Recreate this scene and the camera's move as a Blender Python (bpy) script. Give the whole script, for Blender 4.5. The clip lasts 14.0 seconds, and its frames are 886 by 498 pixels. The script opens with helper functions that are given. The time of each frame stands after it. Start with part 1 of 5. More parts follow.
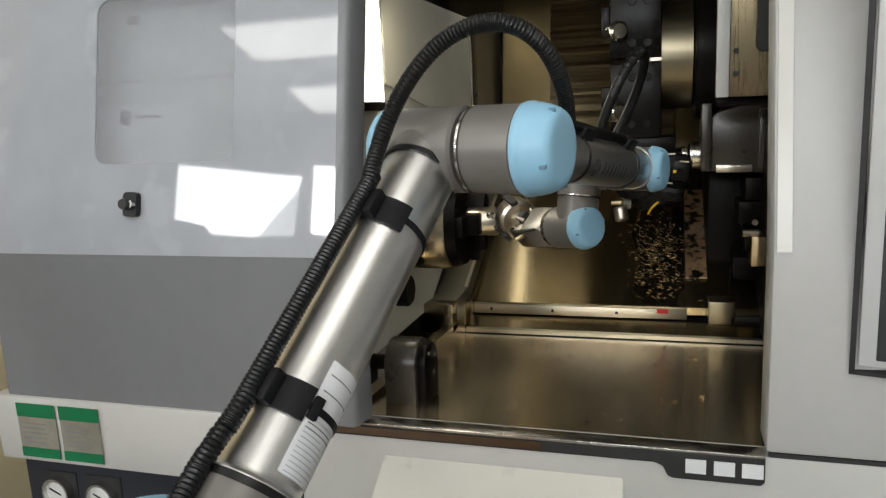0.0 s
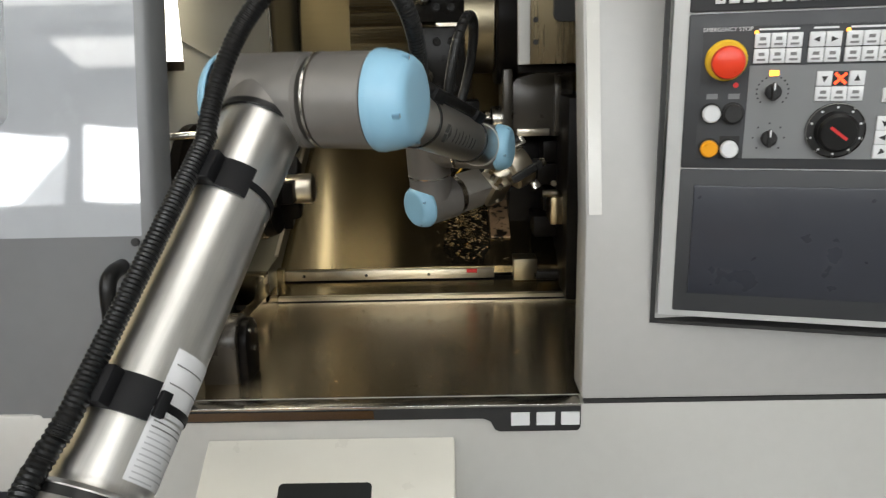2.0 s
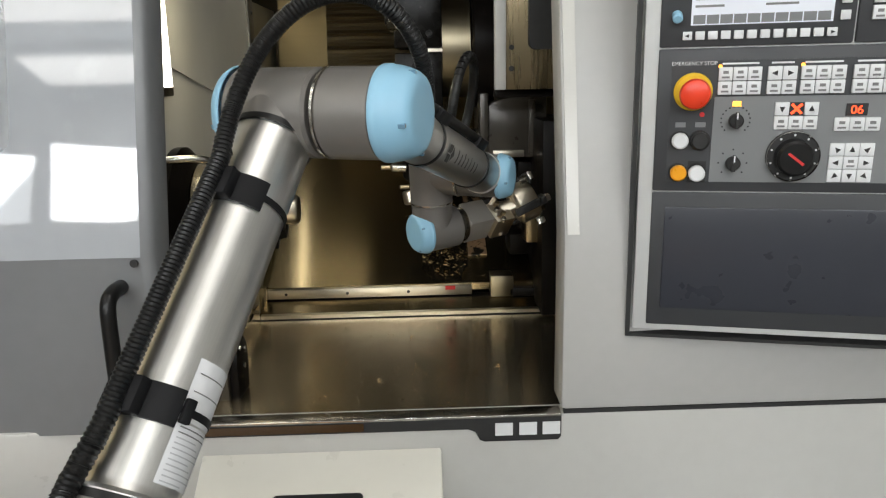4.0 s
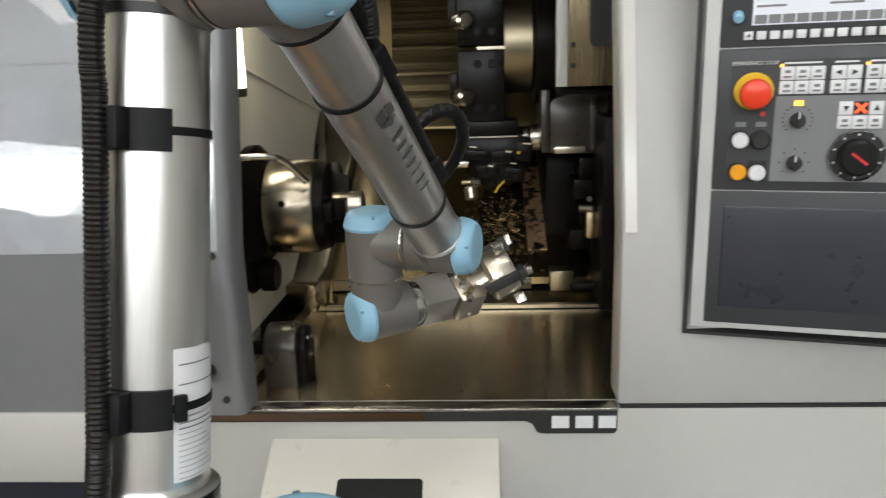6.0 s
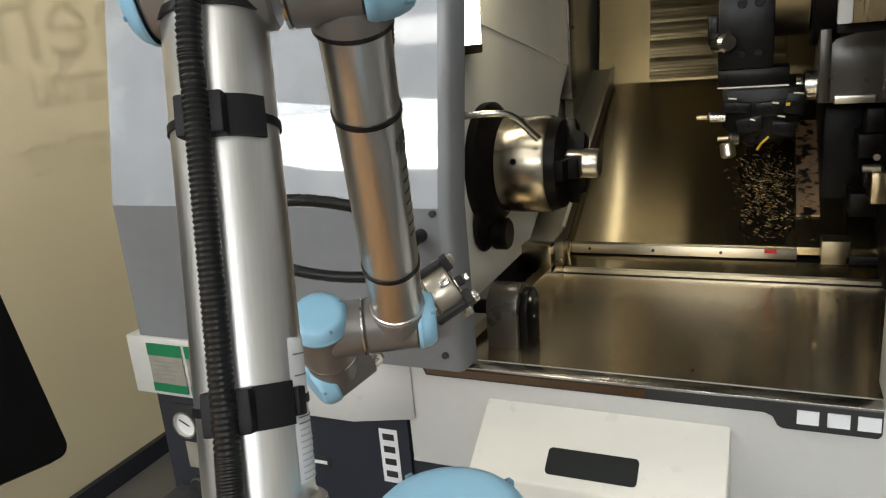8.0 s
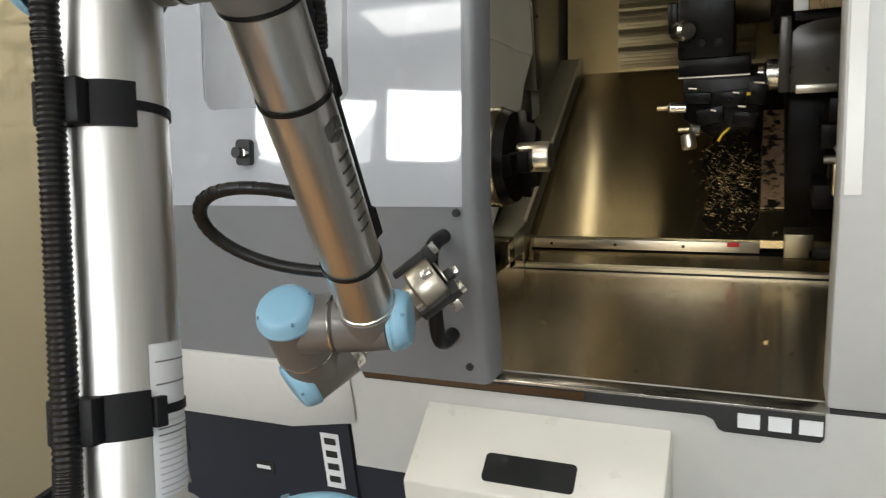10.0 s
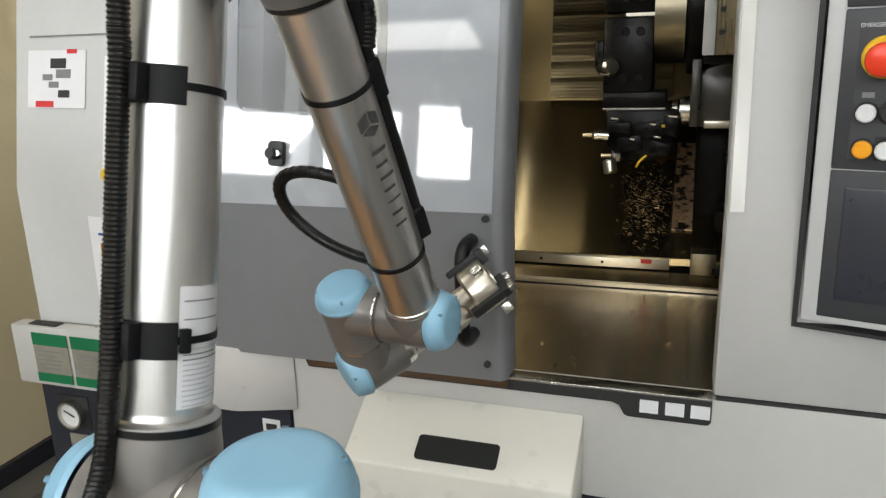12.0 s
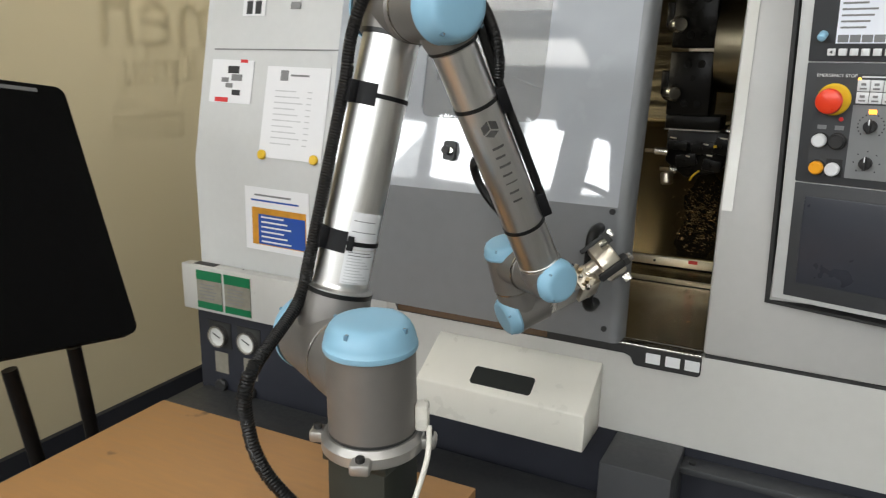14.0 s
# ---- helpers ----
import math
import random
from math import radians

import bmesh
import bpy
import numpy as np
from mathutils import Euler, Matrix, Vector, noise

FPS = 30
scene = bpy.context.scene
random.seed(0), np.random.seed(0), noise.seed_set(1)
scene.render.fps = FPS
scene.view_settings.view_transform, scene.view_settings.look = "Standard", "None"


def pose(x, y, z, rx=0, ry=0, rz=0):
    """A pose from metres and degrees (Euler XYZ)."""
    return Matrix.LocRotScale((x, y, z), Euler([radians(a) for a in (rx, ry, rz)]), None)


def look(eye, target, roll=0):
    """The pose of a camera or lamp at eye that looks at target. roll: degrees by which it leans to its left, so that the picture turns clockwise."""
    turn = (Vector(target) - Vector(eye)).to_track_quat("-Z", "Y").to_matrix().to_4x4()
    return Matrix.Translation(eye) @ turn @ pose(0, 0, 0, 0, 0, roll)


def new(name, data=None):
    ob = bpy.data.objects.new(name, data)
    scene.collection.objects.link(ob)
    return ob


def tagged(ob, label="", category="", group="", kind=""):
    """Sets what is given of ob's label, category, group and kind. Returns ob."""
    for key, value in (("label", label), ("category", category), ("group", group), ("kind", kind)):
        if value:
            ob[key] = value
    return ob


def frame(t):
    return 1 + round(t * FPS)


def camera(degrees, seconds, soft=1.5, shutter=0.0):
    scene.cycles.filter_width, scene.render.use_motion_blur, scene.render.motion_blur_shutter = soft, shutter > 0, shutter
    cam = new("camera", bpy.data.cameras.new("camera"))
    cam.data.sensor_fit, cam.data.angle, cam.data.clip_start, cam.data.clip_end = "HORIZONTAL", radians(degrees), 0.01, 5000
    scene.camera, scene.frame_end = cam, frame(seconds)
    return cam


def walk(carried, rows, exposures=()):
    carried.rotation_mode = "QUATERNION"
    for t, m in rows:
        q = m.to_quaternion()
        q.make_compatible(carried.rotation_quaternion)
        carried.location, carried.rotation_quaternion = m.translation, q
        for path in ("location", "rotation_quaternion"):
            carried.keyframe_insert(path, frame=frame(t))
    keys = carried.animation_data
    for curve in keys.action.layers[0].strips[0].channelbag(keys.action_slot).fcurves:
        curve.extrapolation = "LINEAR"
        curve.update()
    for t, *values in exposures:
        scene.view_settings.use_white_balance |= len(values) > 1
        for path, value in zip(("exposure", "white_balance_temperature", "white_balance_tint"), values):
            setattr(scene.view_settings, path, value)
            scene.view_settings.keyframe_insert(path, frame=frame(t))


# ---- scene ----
cam = camera(62.0, 14.0, soft=1.2, shutter=0.4)
PATH = [
    (0, (-0.115, -0.894, 1.426), (-0.697, 0.983, 1.056), -2.7),
    (0.5, (-0.111, -0.887, 1.409), (-0.639, 1.005, 1.036), -1.8),
    (1, (-0.114, -0.889, 1.415), (-0.527, 1.022, 0.997), -1.4),
    (1.5, (-0.127, -0.902, 1.418), (-0.369, 1.032, 0.967), -1.6),
    (2, (-0.159, -0.882, 1.437), (-0.193, 1.056, 0.94), -1.4),
    (2.5, (-0.176, -0.894, 1.448), (-0.126, 1.043, 0.956), -1.2),
    (3, (-0.182, -0.914, 1.451), (-0.129, 1.028, 0.974), -1.2),
    (5.5, (-0.18, -0.943, 1.459), (-0.151, 1.006, 1.011), -0.9),
    (6, (-0.179, -0.957, 1.465), (-0.295, 0.983, 0.993), -1.8),
    (6.5, (-0.18, -0.941, 1.455), (-0.556, 0.96, 0.958), -1.2),
    (7, (-0.164, -0.932, 1.458), (-0.81, 0.887, 0.934), -2.3),
    (9.5, (-0.09, -0.838, 1.448), (-0.936, 0.89, 0.901), -5.9),
    (10, (-0.072, -0.831, 1.447), (-0.863, 0.917, 0.882), -5.5),
    (10.5, (-0.065, -0.83, 1.448), (-0.788, 0.944, 0.871), -4.2),
    (11, (-0.061, -0.846, 1.453), (-0.74, 0.948, 0.888), -3.2),
    (11.5, (-0.053, -0.878, 1.454), (-0.7, 0.938, 0.918), -2.5),
    (12, (-0.048, -0.937, 1.45), (-0.665, 0.892, 0.927), -1.7),
    (12.5, (-0.032, -1.023, 1.442), (-0.652, 0.81, 0.937), -0.9),
    (13, (0.016, -1.107, 1.453), (-0.664, 0.707, 0.956), 0.3),
    (13.5, (0.079, -1.168, 1.469), (-0.701, 0.603, 0.964), 0.8),
    (14, (0.131, -1.225, 1.471), (-0.745, 0.504, 0.978), 1.0),
]
walk(cam, [(t, look(eye, target, roll)) for t, eye, target, roll in PATH], exposures=((0.0, -0.42), (1.5, -0.32), (3.0, -0.36), (5.5, -0.37), (6.2, -0.28), (7.0, -0.22), (9.5, -0.14), (10.5, -0.22), (11.5, -0.27), (12.5, -0.39), (13.0, -0.42), (14.0, -0.44)))

# ---- world and light ----
world = bpy.data.worlds.new("world")
scene.world = world
world.use_nodes = True
sky = world.node_tree.nodes.new("ShaderNodeTexSky")
sky.sky_type, sky.sun_disc, sky.sun_elevation, sky.sun_rotation = "NISHITA", False, radians(35), radians(200)
world.node_tree.links.new(sky.outputs[0], world.node_tree.nodes["Background"].inputs[0])
world.node_tree.nodes["Background"].inputs[1].default_value = 0.08

FLOOR = 0.25


def area(name, m, sx, sy, power, colour):
    lamp = bpy.data.lights.new(name, "AREA")
    lamp.shape, lamp.size, lamp.size_y, lamp.energy, lamp.color = "RECTANGLE", sx, sy, power, colour
    ob = new(name, lamp)
    ob.matrix_world = m
    return ob


# daylight through the high windows, the hall's ceiling lights, the lathe's own work lamp
for wx, ww in ((-3.93, 1.14), (-2.81, 0.66), (-1.7, 1.1), (-0.4, 1.1), (0.9, 1.1), (2.2, 1.1)):
    area("window_daylight", look((wx, -4.93, 2.79), (wx * 0.5, 0, 1.2)), ww, 0.6, 31, (0.93, 0.97, 1.0))
HALL_LIGHTS = [(lx, ly) for ly in (-4.4, -3.4, -2.2, -0.9) for lx in (-2.4, 0.4)]
for lx, ly in HALL_LIGHTS:
    area("hall_light", look((lx, ly, 3.52), (lx, ly, 0)), 1.4, 0.5, 9.8, (1.0, 0.98, 0.94))
area("partition_daylight", look((-2.5, 0.9, 2.2), (-1.9, 0.9, 1.6)), 3.2, 1.6, 115, (0.98, 0.98, 1.0))
area("lathe_lamp", look((-0.57, 0.30, 1.58), (-0.1, 0.75, 1.0)), 0.07, 0.24, 1.3, (1.0, 0.88, 0.62))
area("lathe_strip_lamp", look((-0.600, 1.05, 1.735), (-0.45, 1.05, 1.2)), 0.02, 0.45, 0.26, (1.0, 0.88, 0.62))


# ---- materials ----
def shader(name, base, rough=0.5, metal=0.0, var=0.06, scale=30.0, bump=0.0, bump_scale=200.0, stretch=None, spots=None, coat=0.0, island=0.0, spec=0.5, brush=None, rvar=0.22):
    """A painted, metal or plastic surface with colour and gloss varied at two scales."""
    m = bpy.data.materials.new(name)
    m.use_nodes = True
    n, l = m.node_tree.nodes, m.node_tree.links
    b = n["Principled BSDF"]
    b.inputs["Roughness"].default_value, b.inputs["Metallic"].default_value = rough, metal
    b.inputs["Specular IOR Level"].default_value = spec
    if brush:
        b.inputs["Anisotropic"].default_value = 0.85
        tang = n.new("ShaderNodeCombineXYZ")
        for axis in range(3):
            tang.inputs[axis].default_value = brush[axis]
        l.new(tang.outputs[0], b.inputs["Tangent"])
    b.inputs["Coat Weight"].default_value = coat
    b.inputs["Coat Roughness"].default_value = 0.03
    tc, mp = n.new("ShaderNodeTexCoord"), n.new("ShaderNodeMapping")
    l.new(tc.outputs["Object"], mp.inputs[0])
    if stretch:
        mp.inputs["Scale"].default_value = stretch
    t1, t2 = n.new("ShaderNodeTexNoise"), n.new("ShaderNodeTexNoise")
    t1.inputs["Scale"].default_value, t1.inputs["Detail"].default_value = scale, 6
    t2.inputs["Scale"].default_value, t2.inputs["Detail"].default_value = scale * 0.13, 3
    l.new(mp.outputs[0], t1.inputs[0])
    l.new(tc.outputs["Object"], t2.inputs[0])
    mix = n.new("ShaderNodeMath")
    mix.operation = "ADD"
    l.new(t1.outputs[0], mix.inputs[0])
    l.new(t2.outputs[0], mix.inputs[1])
    ramp = n.new("ShaderNodeMapRange")
    ramp.inputs[1].default_value, ramp.inputs[2].default_value = 0.6, 1.4
    ramp.inputs[3].default_value, ramp.inputs[4].default_value = 1 - var, 1 + var
    l.new(mix.outputs[0], ramp.inputs[0])
    mul = n.new("ShaderNodeVectorMath")
    mul.operation = "SCALE"
    mul.inputs[0].default_value = base
    l.new(ramp.outputs[0], mul.inputs["Scale"])
    out = mul.outputs[0]
    if island:
        geo, mr, m2 = n.new("ShaderNodeNewGeometry"), n.new("ShaderNodeMapRange"), n.new("ShaderNodeVectorMath")
        mr.inputs[3].default_value, mr.inputs[4].default_value = 1 - island, 1 + island
        l.new(geo.outputs["Random Per Island"], mr.inputs[0])
        m2.operation = "SCALE"
        l.new(out, m2.inputs[0])
        l.new(mr.outputs[0], m2.inputs["Scale"])
        out = m2.outputs[0]
    if spots:
        colour, size, cover = spots
        t3, r3, mx = n.new("ShaderNodeTexNoise"), n.new("ShaderNodeMapRange"), n.new("ShaderNodeMix")
        t3.inputs["Scale"].default_value, t3.inputs["Detail"].default_value = size, 8
        r3.inputs[1].default_value, r3.inputs[2].default_value = 1 - cover, 1 - cover + 0.08
        mx.data_type = "RGBA"
        l.new(tc.outputs["Object"], t3.inputs[0])
        l.new(t3.outputs[0], r3.inputs[0])
        l.new(r3.outputs[0], mx.inputs[0])
        l.new(out, mx.inputs[6])
        mx.inputs[7].default_value = (*colour, 1)
        out = mx.outputs[2]
    l.new(out, b.inputs["Base Color"])
    rr = n.new("ShaderNodeMapRange")
    rr.inputs[1].default_value, rr.inputs[2].default_value = 0.6, 1.4
    rr.inputs[3].default_value, rr.inputs[4].default_value = rough * (1 - rvar), min(1, rough * (1 + rvar))
    l.new(mix.outputs[0], rr.inputs[0])
    l.new(rr.outputs[0], b.inputs["Roughness"])
    if bump:
        t4, bp = n.new("ShaderNodeTexNoise"), n.new("ShaderNodeBump")
        t4.inputs["Scale"].default_value = bump_scale
        bp.inputs["Strength"].default_value, bp.inputs["Distance"].default_value = bump, 0.002
        l.new(mp.outputs[0], t4.inputs[0])
        l.new(t4.outputs[0], bp.inputs["Height"])
        l.new(bp.outputs[0], b.inputs["Normal"])
    return m


def glow(name, colour, strength):
    m = bpy.data.materials.new(name)
    m.use_nodes = True
    b = m.node_tree.nodes["Principled BSDF"]
    b.inputs["Base Color"].default_value = (*colour, 1)
    b.inputs["Emission Color"].default_value = (*colour, 1)
    b.inputs["Emission Strength"].default_value = strength
    return m


WHITE = shader("white_enamel", (0.44, 0.435, 0.42), 0.35, var=0.03, scale=60, bump=0.03, bump_scale=500)
WHITE2 = shader("light_grey_enamel", (0.56, 0.565, 0.555), 0.38, var=0.03, scale=60, bump=0.03, bump_scale=500)
# white enamel lightened: the lower front's brighter light put into the colour
LITWHITE = shader("lit_white_base_enamel", (0.535, 0.53, 0.505), 0.33, var=0.03, scale=50, bump=0.03, bump_scale=500)
CREAM = shader("cream_cover_paint", (0.75, 0.73, 0.66), 0.3, var=0.02, scale=40)
DOORGREY = shader("grey_door_paint", (0.172, 0.177, 0.184), 0.36, var=0.05, scale=40, bump=0.03, bump_scale=400)
# base grey lifted so the upper door carries the ceiling's reflected brightness
GLOSS = shader("polished_grey_door_glass", (0.355, 0.374, 0.40), 0.035, var=0.08, scale=14, coat=0.8, spots=((0.39, 0.41, 0.438), 9, 0.42))
# grey in the glass stands in for the reflections over the pane
WINDOW = bpy.data.materials.new("greyed_door_glass")
WINDOW.use_nodes = True
WINDOW.node_tree.nodes["Principled BSDF"].inputs["Base Color"].default_value = (0.50, 0.515, 0.53, 1)
WINDOW.node_tree.nodes["Principled BSDF"].inputs["Transmission Weight"].default_value = 0.7
WINDOW.node_tree.nodes["Principled BSDF"].inputs["Roughness"].default_value = 0.02
WINDOW.node_tree.nodes["Principled BSDF"].inputs["IOR"].default_value = 1.45
NAVY = shader("dark_slate_paint", (0.026, 0.028, 0.037), 0.42, spec=0.35, var=0.1, scale=30)
ALU = shader("brushed_aluminium", (0.66, 0.65, 0.63), 0.35, 1.0, var=0.07, scale=30, stretch=(25, 25, 1.0), rvar=0.12)
CAST = shader("grey_cast_housing", (0.19, 0.178, 0.165), 0.38, 0.35, var=0.05, scale=80, bump=0.05, bump_scale=900)
BLUE = shader("light_blue_plastic", (0.27, 0.50, 0.66), 0.42, var=0.03, scale=50)
# darker cap blue: the notches' shade is put into this colour
BLUEDARK = shader("shaded_blue_recess", (0.14, 0.28, 0.40), 0.5, var=0.05, scale=50)
RUBBER = shader("black_rubber", (0.007, 0.007, 0.007), 0.36, spec=0.35, var=0.15, scale=120)
STRAP = shader("black_nylon", (0.008, 0.008, 0.009), 0.55, spec=0.2, var=0.2, scale=90)
STEEL = shader("steel", (0.6, 0.58, 0.54), 0.24, 1.0, var=0.08, scale=50)
BRIGHT = shader("bright_machined_steel", (0.62, 0.57, 0.48), 0.32, 1.0, var=0.05, scale=60, rvar=0.1)
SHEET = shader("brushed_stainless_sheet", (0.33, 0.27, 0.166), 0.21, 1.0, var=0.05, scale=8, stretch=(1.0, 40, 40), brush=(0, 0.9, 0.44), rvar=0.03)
# same steel as the slant sheet, its weaker light put into a darker base
REARSHEET = shader("shaded_rear_sheet", (0.15, 0.117, 0.062), 0.33, 1.0, var=0.08, scale=8, stretch=(1, 1, 9), rvar=0.1)
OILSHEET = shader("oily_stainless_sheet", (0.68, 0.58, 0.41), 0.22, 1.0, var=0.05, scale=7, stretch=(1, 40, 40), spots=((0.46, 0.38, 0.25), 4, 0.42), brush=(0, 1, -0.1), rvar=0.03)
DARK = shader("oily_black_steel", (0.006, 0.005, 0.0045), 0.36, 0.0, spec=0.1, var=0.4, scale=40, bump=0.15, bump_scale=160)
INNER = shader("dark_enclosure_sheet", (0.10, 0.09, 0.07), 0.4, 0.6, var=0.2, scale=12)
BEIGE = shader("beige_headstock_cover", (0.78, 0.77, 0.70), 0.4, var=0.07, scale=10)
GOLD = shader("oil_tinted_cover", (0.44, 0.35, 0.22), 0.28, 1.0, var=0.03, scale=14, stretch=(30, 1, 1), rvar=0.04, brush=(0, 0, 1))
GEARCAST = shader("oily_grey_casting", (0.05, 0.045, 0.038), 0.32, 0.2, var=0.12, scale=25, bump=0.05, bump_scale=200)
PANELDARK = shader("dark_grey_panel_plastic", (0.043, 0.045, 0.049), 0.5, var=0.06, scale=90, bump=0.04, bump_scale=900)
PANELGREY = shader("mid_grey_panel_foil", (0.195, 0.2, 0.205), 0.5, var=0.03, scale=90)
SCREENOFF = shader("dark_blue_grey_cover", (0.036, 0.039, 0.05), 0.3, var=0.05, scale=30)
KEY = shader("white_key_plastic", (0.72, 0.73, 0.74), 0.45, var=0.02, scale=90)
INK = shader("black_ink", (0.02, 0.02, 0.02), 0.6, var=0.1, scale=90)
PALEINK = shader("pale_grey_ink", (0.52, 0.52, 0.53), 0.6, var=0.1, scale=90)
GREYINK = shader("grey_ink", (0.2, 0.2, 0.2), 0.6, var=0.1, scale=90)
PAPER = shader("white_paper", (0.75, 0.75, 0.76), 0.7, var=0.02, scale=40)
RED = shader("red_plastic", (0.78, 0.05, 0.015), 0.3, var=0.03, scale=60)
YELLOW = shader("yellow_plastic", (0.75, 0.48, 0.02), 0.4, var=0.03, scale=60)
ORANGE = shader("orange_lens", (0.85, 0.36, 0.015), 0.3, var=0.03, scale=60)
GREEN = shader("green_label", (0.0, 0.15, 0.055), 0.5, var=0.08, scale=60)
BLUEINK = shader("blue_print", (0.015, 0.07, 0.33), 0.6, var=0.08, scale=60)
AMBERINK = shader("amber_print", (0.55, 0.25, 0.02), 0.6, var=0.35, scale=40)
REDINK = shader("red_print", (0.6, 0.03, 0.03), 0.6, var=0.1, scale=60)
LABELGREY = shader("grey_label", (0.24, 0.22, 0.18), 0.5, var=0.25, scale=50)
WOOD = shader("plywood_board", (0.47, 0.25, 0.095), 0.5, var=0.14, scale=16, stretch=(1, 7, 1), spots=((0.12, 0.06, 0.03), 14, 0.3))
FLOORM = shader("grey_shop_floor", (0.15, 0.143, 0.13), 0.5, var=0.25, scale=6)


def film(name, colour, through_light=0.5):
    """Printed window film: matt in front, glowing through with the daylight behind it."""
    m = shader(name, colour, 0.5, var=0.05, scale=2)
    n, l = m.node_tree.nodes, m.node_tree.links
    thin, mix = n.new("ShaderNodeBsdfTranslucent"), n.new("ShaderNodeMixShader")
    thin.inputs[0].default_value, mix.inputs[0].default_value = (*colour, 1), through_light
    l.new(n["Principled BSDF"].outputs[0], mix.inputs[1])
    l.new(thin.outputs[0], mix.inputs[2])
    l.new(mix.outputs[0], n["Material Output"].inputs[0])
    return m


WALLM = film("beige_window_film", (0.62, 0.57, 0.44))
FILMTEXT = film("grey_film_letters", (0.84, 0.83, 0.80), 0.95)
HALL = shader("hall_wall", (0.68, 0.67, 0.63), 0.7, var=0.06, scale=2)
CEIL = shader("hall_ceiling", (0.62, 0.62, 0.60), 0.8, var=0.04, scale=2)
COVERSTEEL = shader("way_cover_steel", (0.30, 0.26, 0.18), 0.36, 1.0, var=0.1, scale=10, stretch=(1, 1, 8))
SIDESTEEL = shader("greenish_side_steel", (0.25, 0.235, 0.18), 0.4, 0.7, var=0.1, scale=12)
TAN = shader("oily_tan_plate", (0.42, 0.28, 0.17), 0.4, 0.4, var=0.2, scale=30, spots=((0.01, 0.008, 0.006), 45, 0.5))
PEDM = shader("olive_grey_steel", (0.035, 0.038, 0.03), 0.4, 0.2, var=0.15, scale=20)
BOARDM = shader("matt_black_panel", (0.003, 0.003, 0.003), 0.7, spec=0.08, var=0.2, scale=60)
SETTER = shader("oily_brown_casting", (0.055, 0.047, 0.038), 0.3, 0.1, var=0.15, scale=30)
TRIM = shader("clear_edge_strip", (0.56, 0.55, 0.51), 0.25, var=0.02, scale=30)
CHIP = shader("brass_coloured_chip", (0.42, 0.32, 0.18), 0.25, 1.0, var=0.2, scale=60, island=0.6)
GAUGE = shader("gauge_face", (0.72, 0.72, 0.70), 0.35, var=0.03, scale=60)
SKYPANE = glow("bright_window_sky", (0.95, 0.98, 1.0), 4.5)
LAMPPANE = glow("lamp_diffuser", (1.0, 0.95, 0.82), 7.0)
TUBEGLOW = glow("hall_light_panel", (1.0, 0.97, 0.9), 1.5)
LEDRED = glow("red_digit", (1.0, 0.08, 0.02), 2.5)
LEDAMBER = glow("amber_led", (1.0, 0.42, 0.05), 3.0)
DISPLAY = glow("display_face", (0.55, 0.57, 0.62), 0.55)
CLEAR = shader("dark_sight_glass", (0.02, 0.022, 0.022), 0.08, var=0.1, scale=20)


# ---- mesh tools ----
def mesh_of(name, bm, mat, smooth=40):
    me = bpy.data.meshes.new(name)
    bmesh.ops.recalc_face_normals(bm, faces=bm.faces)
    if smooth:
        for f in bm.faces:
            f.smooth = True
        for e in bm.edges:
            if len(e.link_faces) == 2 and e.calc_face_angle(0) > radians(smooth):
                e.smooth = False
    bm.to_mesh(me)
    bm.free()
    me.materials.append(mat)
    return me


def part(name, bm, mat, parent=None, label="", m=None, smooth=40):
    ob = new(name, mesh_of(name, bm, mat, smooth))
    if parent:
        ob.parent = parent
    if m is not None:
        ob.matrix_basis = m
    if label:
        ob["label"] = label
    return ob


def thing(name, label, category, m=None, group="", kind=""):
    ob = new(name)
    ob.empty_display_size = 0.05
    if m is not None:
        ob.matrix_basis = m
    return tagged(ob, label, category, group, kind)


def box(bm, x0, x1, y0, y1, z0, z1, bevel=0.0):
    vs = bmesh.ops.create_cube(bm, size=1, matrix=Matrix.LocRotScale(((x0 + x1) / 2, (y0 + y1) / 2, (z0 + z1) / 2), None, (abs(x1 - x0), abs(y1 - y0), abs(z1 - z0))))["verts"]
    if bevel:
        es = {e for v in vs for e in v.link_edges}
        bmesh.ops.bevel(bm, geom=list(es), offset=bevel, segments=2, affect="EDGES", profile=0.5)
    return bm


def boxm(*a, **k):
    return box(bmesh.new(), *a, **k)


def lathe(bm, profile, m=None, n=36):
    """Turns a profile of (radius, height) round z; m places it."""
    rings = []
    for r, h in profile:
        if r < 1e-6:
            rings.append([bm.verts.new((0, 0, h))])
        else:
            rings.append([bm.verts.new((r * math.cos(i * math.tau / n), r * math.sin(i * math.tau / n), h)) for i in range(n)])
    for a, b in zip(rings, rings[1:]):
        for i in range(n):
            j = (i + 1) % n
            if len(a) == 1 and len(b) == 1:
                break
            q = [a[0], b[j], b[i]] if len(a) == 1 else ([a[i], a[j], b[0]] if len(b) == 1 else [a[i], a[j], b[j], b[i]])
            bm.faces.new(q)
    if m is not None:
        bmesh.ops.transform(bm, matrix=m, verts=[v for r in rings for v in r])
    return bm


def along(p, q):
    """A matrix that takes z onto the way from p to q, at p."""
    d = Vector(q) - Vector(p)
    return Matrix.Translation(p) @ d.to_track_quat("Z", "Y").to_matrix().to_4x4()


